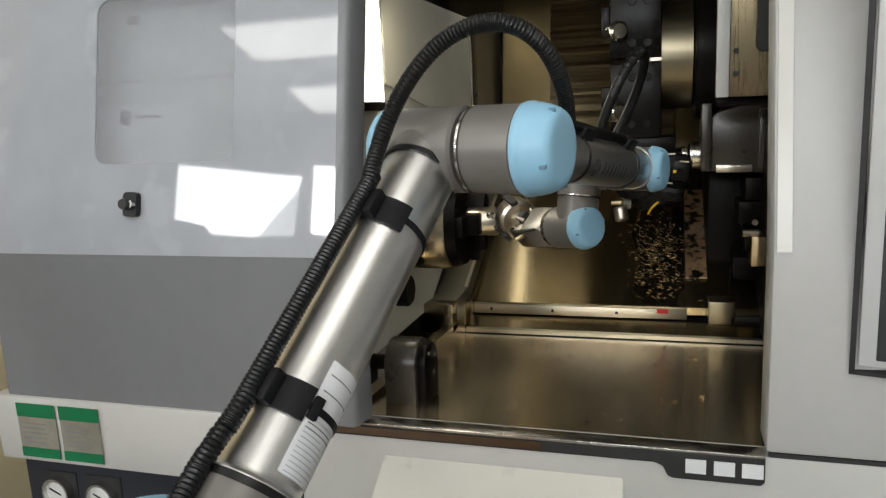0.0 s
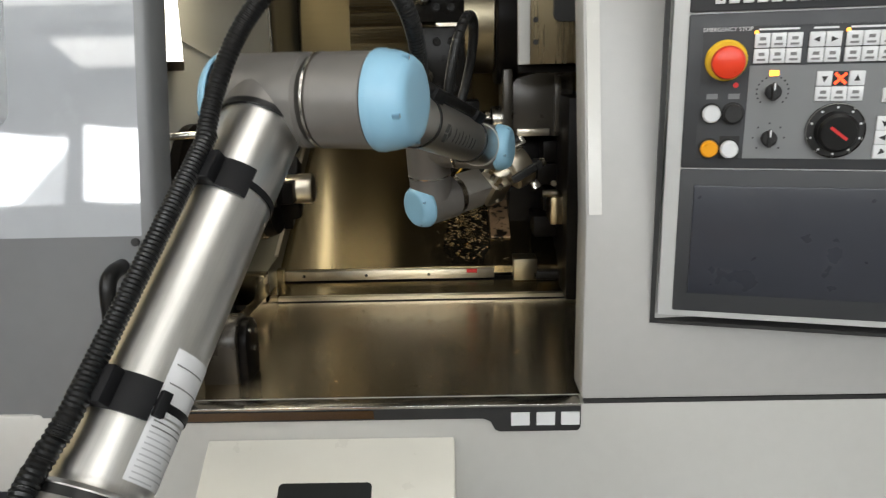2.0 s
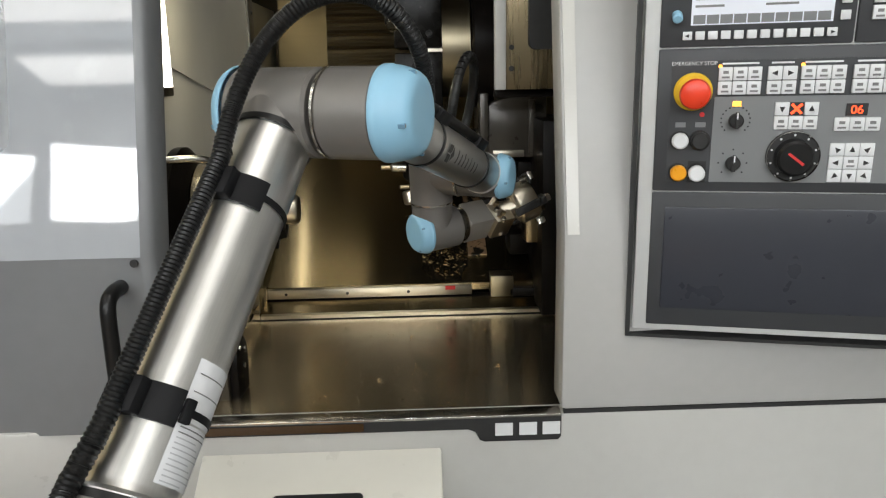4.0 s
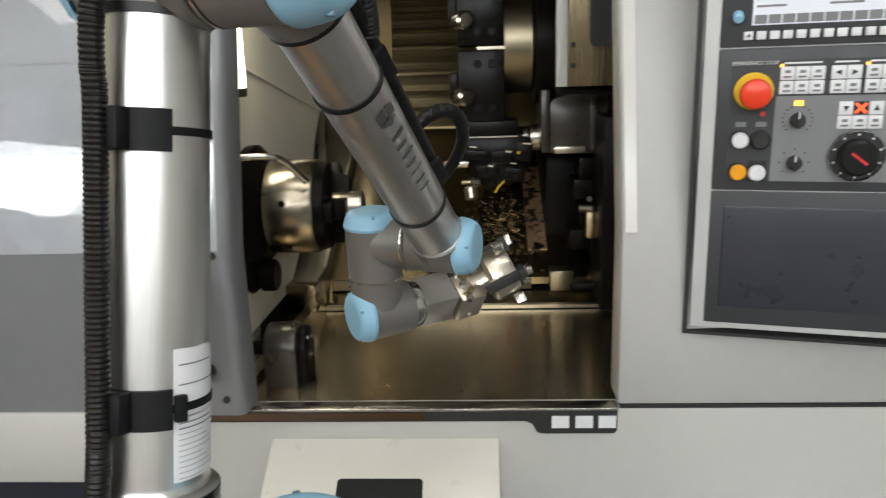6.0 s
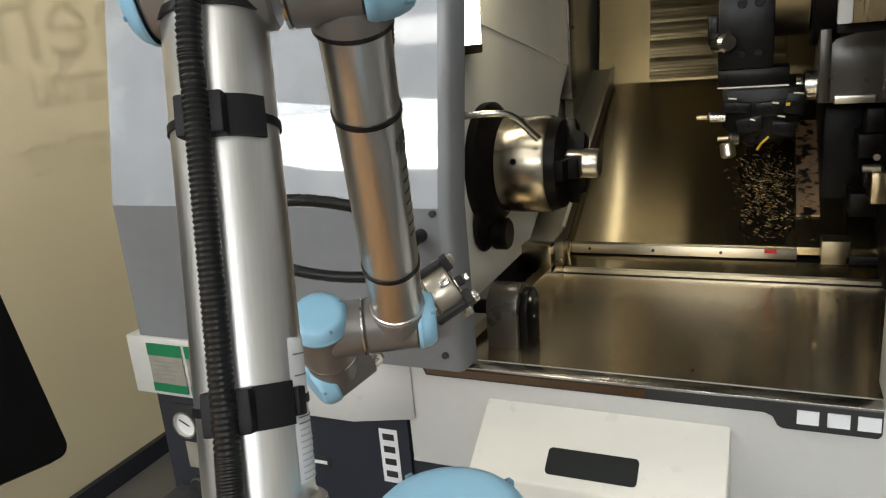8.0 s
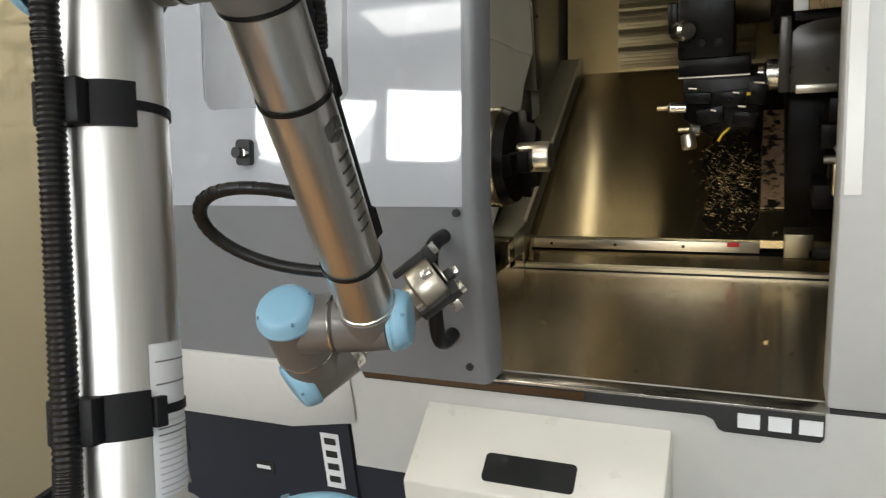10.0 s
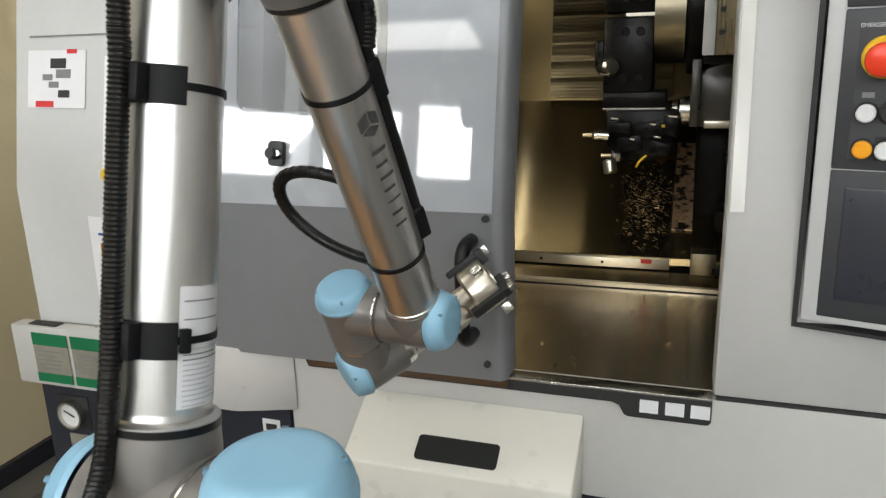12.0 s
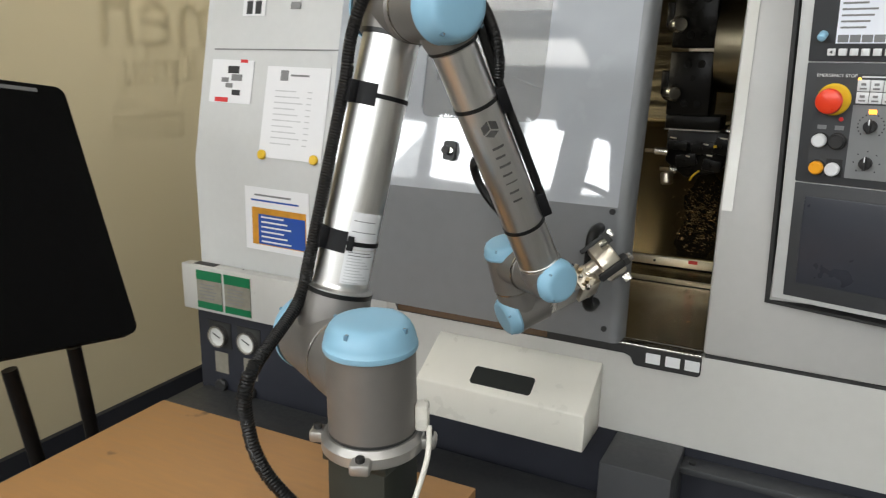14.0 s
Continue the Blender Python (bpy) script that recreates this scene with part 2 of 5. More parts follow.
def rod(bm, p, q, r, n=20, edge=0.0):
    h = (Vector(q) - Vector(p)).length
    e = min(edge, r * 0.9, h * 0.45)
    prof = [(0, 0), (r - e, 0), (r, e), (r, h - e), (r - e, h), (0, h)] if e else [(0, 0), (r, 0), (r, h), (0, h)]
    return lathe(bm, prof, along(p, q), n)


def rodm(*a, **k):
    return rod(bmesh.new(), *a, **k)


def prism(bm, outline, axis, a0, a1):
    """A solid from a flat outline drawn out along x, y or z. The outline's two numbers are the other two axes in order."""
    def at(p, a):
        return {"x": (a, p[0], p[1]), "y": (p[0], a, p[1]), "z": (p[0], p[1], a)}[axis]
    lo, hi = [bm.verts.new(at(p, a0)) for p in outline], [bm.verts.new(at(p, a1)) for p in outline]
    bm.faces.new(lo)
    bm.faces.new(hi[::-1])
    k = len(outline)
    for i in range(k):
        bm.faces.new([lo[i], hi[i], hi[(i + 1) % k], lo[(i + 1) % k]])
    return bm


def bevelled(bm, w, seg=2):
    bmesh.ops.recalc_face_normals(bm, faces=bm.faces)
    es = [e for e in bm.edges if len(e.link_faces) == 2 and e.calc_face_angle(0) > radians(25)]
    bmesh.ops.bevel(bm, geom=es, offset=w, segments=seg, affect="EDGES", profile=0.5)
    return bm


def tube_path(bm, pts, r, n=12, ribs=0.0, pitch=0.006):
    """A hose along points; ribs make it corrugated."""
    pts = [Vector(p) for p in pts]
    dense = [pts[0]]
    for a, b in zip(pts, pts[1:]):
        k = max(1, int((b - a).length / (pitch / 2)))
        dense += [a.lerp(b, i / k) for i in range(1, k + 1)]
    rings, side = [], None
    for i, p in enumerate(dense):
        d = (dense[min(i + 1, len(dense) - 1)] - dense[max(i - 1, 0)]).normalized()
        if side is None:
            side = d.orthogonal().normalized()
        side = (side - d * side.dot(d)).normalized()
        up = d.cross(side)
        rr = r * (1 + (ribs if i % 2 else -ribs))
        rings.append([bm.verts.new(p + rr * (math.cos(a) * side + math.sin(a) * up)) for a in [k * math.tau / n for k in range(n)]])
    for a, b in zip(rings, rings[1:]):
        for k in range(n):
            bm.faces.new([a[k], a[(k + 1) % n], b[(k + 1) % n], b[k]])
    bm.faces.new(rings[0][::-1])
    bm.faces.new(rings[-1])
    return bm


def smooth_path(pts, k=8):
    """Catmull-Rom through points."""
    pts = [Vector(p) for p in pts]
    q = [2 * pts[0] - pts[1]] + pts + [2 * pts[-1] - pts[-2]]
    out = []
    for i in range(1, len(q) - 2):
        for j in range(k):
            t = j / k
            out.append(0.5 * ((2 * q[i]) + (q[i + 1] - q[i - 1]) * t + (2 * q[i - 1] - 5 * q[i] + 4 * q[i + 1] - q[i + 2]) * t * t + (3 * q[i] - q[i - 1] - 3 * q[i + 1] + q[i + 2]) * t ** 3))
    return out + [pts[-1]]


def lean(z):
    """How far the upper fronts lie back above the bend."""
    return max(0.0, z - BEND) * math.tan(radians(12))


BEND = 1.242
TOP = 1.95

# ---- setting ----
floor = tagged(part("floor", boxm(-6.5, 4, -5.2, 3.2, FLOOR - 0.1, FLOOR), FLOORM), "dark grey worn workshop floor", "floor", kind="structure")
ceiling = tagged(part("ceiling", boxm(-6.5, 4, -5.2, 3.2, 3.6, 3.7), CEIL), "pale workshop ceiling", "ceiling", kind="structure")
tagged(part("wall_east", boxm(3.9, 4.0, -5.2, 3.2, FLOOR, 3.6), HALL), "plain pale workshop wall", "wall", kind="structure")
tagged(part("wall_north", boxm(-6.5, 3.9, 3.1, 3.2, FLOOR, 3.6), HALL), "plain pale workshop wall", "wall", kind="structure")
tagged(part("wall_west", boxm(-6.5, -6.4, -5.2, 3.1, FLOOR, 3.6), HALL), "plain pale workshop wall", "wall", kind="structure")
bm = bmesh.new()
wins = [(-4.5, -3.36), (-3.14, -2.48), (-2.25, -1.15), (-0.95, 0.15), (0.35, 1.45), (1.65, 2.75)]
box(bm, -6.4, 3.9, -5.1, -5.0, FLOOR, 2.48)
box(bm, -6.4, 3.9, -5.1, -5.0, 3.1, 3.6)
edges = [-6.4] + [e for w in wins for e in w] + [3.9]
for a, b in zip(edges[::2], edges[1::2]):
    box(bm, a, b, -5.1, -5.0, 2.48, 3.1)
tagged(part("wall_south", bm, HALL), "workshop wall with a row of high windows", "wall", kind="structure")
for i, (a, b) in enumerate(wins):
    w = thing("window_%d" % (i + 1), "bright high workshop window with daylight", "window", kind="structure")
    part("pane", boxm(a, b, -5.09, -5.08, 2.48, 3.1), SKYPANE, w)
    part("window_frame", box(boxm(a, b, -5.06, -5.02, 2.48, 2.5), a, b, -5.06, -5.02, 3.08, 3.1), HALL, w)
for lx, ly in HALL_LIGHTS:
    c = thing("ceiling_light", "long white ceiling light with glowing panel", "lamp", pose(lx, ly, 3.6), "hall ceiling lights")
    part("housing", boxm(-0.75, 0.75, -0.28, 0.28, -0.05, 0, bevel=0.005), CEIL, c)
    part("diffuser", boxm(-0.7, 0.7, -0.25, 0.25, -0.056, -0.05), TUBEGLOW, c)

# film-covered partition beside the lathe, printed letters seen from behind
WALLPOSE = pose(-1.91, 0, FLOOR, 0, 0, 90)
partition = tagged(new("partition"), "beige film-covered partition with mirrored grey lettering", "partition", kind="structure")
partition.matrix_basis = WALLPOSE
part("film", boxm(-0.7, 3.0, 0, 0.004, 0, 3.2), WALLM, partition)
part("base_strip", boxm(-0.7, 3.0, -0.02, 0.0, 0, 0.06), NAVY, partition)


def letters(text, size, m, mat, parent, mirror=False, label=""):
    cu = bpy.data.curves.new("lettering", "FONT")
    cu.body, cu.size, cu.extrude, cu.align_x = text, size, 0.0006, "CENTER"
    tmp = new("lettering_curve", cu)
    dg = bpy.context.evaluated_depsgraph_get()
    me = bpy.data.meshes.new_from_object(tmp.evaluated_get(dg))
    bpy.data.objects.remove(tmp)
    if mirror:
        me.transform(Matrix.Diagonal((-1, 1, 1, 1)))
        me.flip_normals()
    me.materials.clear()
    me.materials.append(mat)
    ob = new("lettering", me)
    ob.parent = parent
    ob.matrix_basis = m
    if label:
        ob["label"] = label
    return ob


for text, size, lx, lz, narrow in (("men", 0.33, 0.685, 1.25, 1.0), ("Karibu", 0.18, 0.65, 1.13, 0.68), ("tanie", 0.2, 0.585, 0.95, 0.82)):
    letters(text, size, pose(lx, 0.006, lz, 90) @ Matrix.Diagonal((narrow, 1, 1, 1)), FILMTEXT, partition, True)

# ---- the lathe: fixed enclosure ----
lathe_machine = thing("cnc_lathe", "large white and grey CNC lathe with open sliding door", "lathe", kind="structure")
L = lathe_machine
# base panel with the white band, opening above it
part("base_panel", box(boxm(-0.625, 1.4, 0.0, 0.03, 0.83, 0.999), -1.14, -0.625, 0.0, 0.03, 0.9, 0.999), LITWHITE, L)
bm = bmesh.new()
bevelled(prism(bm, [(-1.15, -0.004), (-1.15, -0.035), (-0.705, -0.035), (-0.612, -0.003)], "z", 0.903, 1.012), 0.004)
part("shelf_front", bm, LITWHITE, L)
part("shelf_slot", boxm(-1.115, -1.055, -0.029, -0.010, 1.0105, 1.0135), INK, L, "dark slot in the shelf top")
part("kick_panel", box(boxm(-1.14, -0.63, -0.002, 0.03, FLOOR + 0.02, 0.899), -0.63, 1.4, 0.004, 0.03, FLOOR + 0.02, 0.829), NAVY, L)
part("left_side", prism(bmesh.new(), [(0.03, FLOOR), (1.45, FLOOR), (1.45, TOP), (lean(TOP) + 0.02, TOP), (0.02, BEND), (0.02, 1.0)], "x", -1.14, -1.11), WHITE2, L)
# fixed left front behind the sliding door
prof = [(0.02, 1.0), (0.02, BEND), (0.02 + lean(TOP), TOP), (0.05 + lean(TOP), TOP), (0.05, BEND), (0.05, 1.0)]
part("left_front", prism(bmesh.new(), prof, "x", -1.11, -0.66), WHITE2, L)
part("panel_seam", prism(bmesh.new(), [(0.0185 + lean(1.488), 1.488), (0.0185 + lean(1.491), 1.491), (0.03 + lean(1.491), 1.491), (0.03 + lean(1.488), 1.488)], "x", -1.11, -0.66), GREYINK, L)
# right front with the rounded opening edge
prof = [(0.0, 1.004), (0.0, BEND), (lean(TOP), TOP), (0.06 + lean(TOP), TOP), (0.06, BEND), (0.06, 1.004)]
part("right_front", bevelled(prism(bmesh.new(), prof, "x", 0.0, 1.4), 0.006), WHITE, L)
part("edge_trim", prism(bmesh.new(), [(-0.0025 + lean(1.25), 1.25), (lean(1.9) - 0.0025, 1.9), (lean(1.9) + 0.004, 1.9), (lean(1.25) + 0.004, 1.25)], "x", 0.004, 0.02), TRIM, L, "clear protective strip")
part("seam", boxm(0.004, 1.4, 0.0005, 0.01, 0.9985, 1.0045), INK, L)
# roof and back
part("roof", boxm(-1.14, 1.4, 0.1, 1.9, TOP, TOP + 0.03), WHITE2, L)
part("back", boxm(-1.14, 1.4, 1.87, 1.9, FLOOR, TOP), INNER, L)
part("right_side", boxm(1.37, 1.4, 0.03, 1.87, FLOOR, TOP), WHITE, L)
# black sill plate with the maker's plate drawn as plain bars
POLISHED = shader("polished_dark_steel", (0.17, 0.162, 0.155), 0.12, 1.0, var=0.05, scale=30)
part("sill_front", boxm(-0.586, -0.27, -0.0058, -0.0046, 0.985, 0.9965), POLISHED, L, "polished steel front edge")
sill = part("sill_strip", bevelled(prism(bmesh.new(), [(-0.595, 0.9985), (-0.588, 0.982), (-0.128, 0.982), (-0.118, 0.978), (-0.112, 0.966), (-0.106, 0.963), (-0.004, 0.963), (0.0, 0.968), (0.0, 0.9985)], "y", -0.0045, 0.0), 0.0008, 1), INK, L, "black sill plate")
part("sill_edge", boxm(-0.597, 0.0, -0.006, 0.02, 0.9985, 1.0025, bevel=0.001), STEEL, L, "bright steel sill edge")
for bx in (-0.091, -0.058, -0.026):
    part("logo_bar", boxm(bx, bx + 0.024, -0.0062, -0.0044, 0.9725, 0.9905), KEY, sill)

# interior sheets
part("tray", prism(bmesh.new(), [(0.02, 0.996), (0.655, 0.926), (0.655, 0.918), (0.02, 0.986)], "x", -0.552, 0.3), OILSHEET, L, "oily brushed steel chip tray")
part("tray_gap", prism(bmesh.new(), [(0.655, 0.926), (0.672, 0.929), (0.672, 0.91), (0.655, 0.91)], "x", -0.552, 0.3), DARK, L)
part("tray_lip", prism(bmesh.new(), [(0.662, 0.936), (0.672, 0.938), (0.672, 0.93), (0.662, 0.928)], "x", -0.552, 0.3), BRIGHT, L)
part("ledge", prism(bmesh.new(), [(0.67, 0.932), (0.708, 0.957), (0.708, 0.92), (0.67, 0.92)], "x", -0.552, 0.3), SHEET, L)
part("rail_slot", prism(bmesh.new(), [(0.706, 0.957), (0.72, 0.962), (0.72, 0.94), (0.706, 0.94)], "x", -0.552, 0.3), DARK, L)
rail = part("guide_rail", boxm(-0.55, -0.074, 0.703, 0.716, 0.962, 0.984, bevel=0.001), BRIGHT, L, "bright guide rail")
part("rail_mark", boxm(-0.135, -0.112, 0.7015, 0.703, 0.975, 0.984), REDINK, rail)
for rx in (-0.5, -0.36, -0.22):
    part("rail_screw", rodm((rx, 0.7035, 0.973), (rx, 0.7015, 0.973), 0.0035, 10), INK, rail)
SL = (1.29 - 0.985) / (1.33 - 0.716)
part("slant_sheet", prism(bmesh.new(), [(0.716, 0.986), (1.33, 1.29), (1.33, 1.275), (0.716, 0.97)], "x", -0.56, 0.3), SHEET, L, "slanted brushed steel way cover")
part("rear_sheet", prism(bmesh.new(), [(1.33, 1.288), (1.45, 1.95), (1.47, 1.95), (1.35, 1.27)], "x", -0.6, 0.3), REARSHEET, L, "steel rear sheet darkened for shade")
bm = bmesh.new()
for k in range(66):
    z = 1.30 + k * 0.0095
    y = 1.33 + (z - 1.288) / 0.662 * 0.12
    d = 0.004 + 0.002 * ((k * 7) % 5 == 0) + 0.0006 * ((k * 3) % 4)
    prism(bm, [(y - 0.006 - d, z), (y - 0.006, z + 0.0088), (y + 0.01, z + 0.0088), (y + 0.01, z)], "x", -0.455, -0.10)
part("telescopic_cover", bm, COVERSTEEL, L, "finely ribbed steel way cover", smooth=0)
part("tray_end", prism(bmesh.new(), [(0.02, 0.985), (0.655, 0.92), (0.655, 0.965), (0.02, 1.0)], "x", -0.575, -0.552), SHEET, L, "tray end plate")
part("side_rail", bevelled(prism(bmesh.new(), [(0.60, 0.93), (0.70, 0.94), (1.33, 1.25), (1.33, 1.335), (0.70, 1.02), (0.60, 1.015)], "x", -0.628, -0.556), 0.003), SIDESTEEL, L, "raised steel side rail")
part("side_rail_lip", prism(bmesh.new(), [(0.70, 1.021), (1.33, 1.336), (1.33, 1.340), (0.70, 1.025)], "x", -0.562, -0.554), BRIGHT, L)
part("rail_bracket", box(boxm(-0.628, -0.552, 0.56, 0.598, 0.955, 1.018, bevel=0.002), -0.572, -0.54, 0.68, 0.702, 0.93, 0.995), SHEET, L)
part("tan_plate", prism(bmesh.new(), [(0.80, 1.03), (1.12, 1.189), (1.12, 1.193), (0.80, 1.034)], "x", -0.075, -0.03), TAN, L, "chip-covered tan plate")
part("headstock_cover", prism(bmesh.new(), [(0.06, 1.0), (0.6, 1.0), (0.82, 1.13), (0.94, 1.3), (1.02, 1.365), (1.02, 1.655), (0.15, 1.655), (0.06, 1.3)], "x", -0.64, -0.615), BEIGE, L, "beige painted headstock cover")
part("headstock_hood", prism(bmesh.new(), [(0.4, 1.478), (0.66, 1.432), (1.018, 1.367), (1.018, 1.655), (0.4, 1.655)], "x", -0.615, -0.611), BEIGE, L)
part("corner_post", boxm(-0.64, -0.606, 1.022, 1.075, 1.28, 1.655, bevel=0.003), INNER, L, "dark corner post")
for pz in (1.31, 1.46, 1.62):
    part("post_screw", rodm((-0.606, 1.05, pz), (-0.603, 1.05, pz), 0.005, 10), INK, L)
part("side_panel", prism(bmesh.new(), [(1.077, 1.2), (1.40, 1.3), (1.43, 1.655), (1.077, 1.655)], "x", -0.64, -0.618), SIDESTEEL, L, "greenish steel side panel")
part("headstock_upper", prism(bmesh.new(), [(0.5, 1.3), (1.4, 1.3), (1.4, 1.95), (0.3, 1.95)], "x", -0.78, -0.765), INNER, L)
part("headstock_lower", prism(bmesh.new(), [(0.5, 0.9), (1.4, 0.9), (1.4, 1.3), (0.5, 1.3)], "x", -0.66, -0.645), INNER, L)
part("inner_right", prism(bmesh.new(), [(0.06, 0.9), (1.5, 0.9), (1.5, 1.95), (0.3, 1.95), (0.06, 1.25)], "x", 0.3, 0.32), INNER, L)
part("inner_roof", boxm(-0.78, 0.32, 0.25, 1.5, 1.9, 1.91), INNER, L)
lamp = part("work_lamp", boxm(-0.615, -0.59, 0.20, 0.34, 1.43, 1.70, bevel=0.003), DARK, L, "bright rectangular work lamp")
strip = part("strip_lamp", boxm(-0.64, -0.588, 0.80, 1.29, 1.741, 1.765, bevel=0.003), DARK, L, "narrow work lamp under the roof")
part("diffuser", boxm(-0.61, -0.59, 0.82, 1.28, 1.7385, 1.7405), LAMPPANE, strip)
part("diffuser", boxm(-0.5895, -0.5875, 0.212, 0.328, 1.445, 1.69), LAMPPANE, lamp)

# ---- sliding door ----
DOOR0 = -0.515
door = thing("sliding_door", "grey sliding lathe door with polished upper window", "door")
lower = [(-0.03, 1.006), (-0.03, BEND), (0.0, BEND), (0.0, 1.006)]
part("lower_panel", prism(bmesh.new(), lower, "x", -0.605, -0.018), DOORGREY, door, "matt grey lower panel")
UP = pose(0, -0.0302, BEND, -12, 0, 0)
WX0, WX1, WZ0, WZ1 = -0.405, -0.172, 0.132, 0.372
bm = bmesh.new()
box(bm, -0.605, WX0, 0, 0.006, 0, 0.70)
box(bm, WX1, -0.018, 0, 0.006, 0, 0.70)
box(bm, WX0, WX1, 0, 0.006, 0, WZ0)
box(bm, WX0, WX1, 0, 0.006, WZ1, 0.70)
for cx, cz, sx, sz in ((WX0, WZ0, 1, 1), (WX1, WZ0, -1, 1), (WX0, WZ1, 1, -1), (WX1, WZ1, -1, -1)):
    r = 0.02
    prism(bm, [(cx, cz)] + [(cx + sx * r * (1 - math.sin(radians(a))), cz + sz * r * (1 - math.cos(radians(a)))) for a in range(0, 91, 15)], "y", 0.0, 0.006)
part("upper_panel", bm, GLOSS, door, "polished grey upper panel", UP, smooth=0)
bm = bmesh.new()
rings = []
for z in (1.006, BEND, TOP - 0.03):
    rings.append([bm.verts.new((px, py - 0.018 + lean(z), z)) for px, py in ((-0.018, -0.0125), (-0.008, -0.0125), (-0.001, -0.006), (0.002, 0.035), (-0.006, 0.035), (-0.018, 0.012))])
for a, b in zip(rings, rings[1:]):
    for k in range(6):
        bm.faces.new([a[k], a[(k + 1) % 6], b[(k + 1) % 6], b[k]])
bm.faces.new(rings[0][::-1])
bm.faces.new(rings[-1])
part("edge_frame", bm, DOORGREY, door, "rounded grey edge frame", smooth=50)
for z in (1.03, 1.235):
    part("screw", rodm((-0.026, -0.029 + lean(z), z), (-0.026, -0.0335 + lean(z), z), 0.005, 12), INK, door)

def rounded(bm, x0, x1, z0, z1, y0, y1, r, n=6):
    pts = []
    for cx, cz, a0 in ((x1 - r, z1 - r, 0), (x0 + r, z1 - r, 90), (x0 + r, z0 + r, 180), (x1 - r, z0 + r, 270)):
        pts += [(cx + r * math.cos(radians(a0 + 90 * k / n)), cz + r * math.sin(radians(a0 + 90 * k / n))) for k in range(n + 1)]
    return prism(bm, pts, "y", y0, y1)


pane = part("window", boxm(WX0 + 0.0005, WX1 - 0.0005, 0.0015, 0.005, WZ0 + 0.0005, WZ1 - 0.0005), WINDOW, door, "rounded window greyed for reflections", UP)
pane.visible_shadow = False
stop = part("door_stop", rounded(bmesh.new(), -0.345, -0.322, 0.055, 0.09, -0.010, 0.0, 0.006), RUBBER, door, "small black door buffer", UP)
part("buffer_pin", rodm((-0.336, -0.01, 0.072), (-0.336, -0.022, 0.072), 0.0075, 14), INK, stop)
part("buffer_pin", rodm((-0.327, -0.01, 0.072), (-0.327, -0.018, 0.072), 0.0045, 14), STEEL, stop)
hpts = smooth_path([(-0.046, -0.03, 1.205), (-0.046, -0.058, 1.204), (-0.047, -0.072, 1.19), (-0.047, -0.074, 1.14), (-0.047, -0.072, 1.09), (-0.046, -0.058, 1.075), (-0.046, -0.03, 1.074)], 6)
part("handle", tube_path(bmesh.new(), hpts, 0.0095, 14), RUBBER, door, "black bow handle")

# ---- chuck, tool setter, turret and tailstock inside ----
CHUCKM = shader("turned_chuck_steel", (0.36, 0.32, 0.25), 0.24, 1.0, var=0.05, scale=20, stretch=(1, 1, 30), rvar=0.06)
X90 = Matrix.Rotation(radians(90), 4, "Y")
chuck = thing("lathe_chuck", "steel three-jaw chuck on a black spindle flange", "chuck", pose(-0.62, 0.385, 1.226) @ X90)
part("flange", lathe(bmesh.new(), [(0, 0), (0.112, 0), (0.115, 0.01), (0.115, 0.022), (0.095, 0.04), (0.07, 0.045), (0, 0.045)], None, 40), DARK, chuck, "black oily spindle flange")
part("body", lathe(bmesh.new(), [(0, 0.045), (0.083, 0.045), (0.087, 0.049), (0.087, 0.132), (0.083, 0.137), (0, 0.137)], None, 48), CHUCKM, chuck, "bright steel chuck body")
part("face", lathe(bmesh.new(), [(0, 0.137), (0.084, 0.137), (0.078, 0.154), (0.04, 0.156), (0, 0.156)], None, 40), DARK, chuck, "black chuck face")
for k in range(3):
    part("jaw", bevelled(prism(bmesh.new(), [(0.02, 0.154), (0.08, 0.154), (0.08, 0.17), (0.058, 0.173), (0.052, 0.19), (0.02, 0.19)], "y", -0.018, 0.018), 0.002), DARK, chuck, m=Matrix.Rotation(radians(30 + 120 * k), 4, "Z"))
part("workpiece", lathe(bmesh.new(), [(0, 0.16), (0.026, 0.16), (0.026, 0.212), (0.023, 0.216), (0, 0.216)], None, 32), BRIGHT, chuck, "bright round workpiece")
for k in range(6):
    a = math.tau * k / 6 + 0.3
    part("chuck_screw", rodm((0.0868 * math.cos(a), 0.0868 * math.sin(a), 0.085), (0.0882 * math.cos(a), 0.0882 * math.sin(a), 0.085), 0.006, 12), DARK, chuck)
bm = bmesh.new()
rod(bm, (-0.60, 0.36, 1.10), (-0.57, 0.36, 1.10), 0.03, 20, 0.004)
rod(bm, (-0.612, 0.33, 1.125), (-0.60, 0.33, 1.125), 0.05, 20, 0.004)
tagged(part("spindle_guard", bm, DARK), "black oily guard below the chuck", "guard")
setter = thing("tool_setter", "grey tool setting arm with glossy black disc", "tool setter")
def arch(r, foot):
    """An upright outline with a round head."""
    return [(0.145 - r, 0.98)] + [(0.145 - r * math.cos(radians(a)), 1.04 + r * math.sin(radians(a))) for a in range(0, 181, 15)] + [(0.145 + r - foot, 0.98)]


part("arm", bevelled(prism(bmesh.new(), arch(0.040, 0.006), "x", -0.53, -0.478), 0.005), SETTER, setter, "grey-brown cast arm")
part("disc", bevelled(prism(bmesh.new(), arch(0.034, 0.004), "x", -0.478, -0.464), 0.003), DARK, setter, "glossy black face")
part("stub", rodm((-0.56, 0.14, 1.04), (-0.53, 0.14, 1.04), 0.012, 14), DARK, setter)
for dz, dy in ((1.06, 0.13), (1.05, 0.16), (1.025, 0.15)):
    part("screw", rodm((-0.464, dy, dz), (-0.462, dy, dz), 0.004, 10), STEEL, setter)
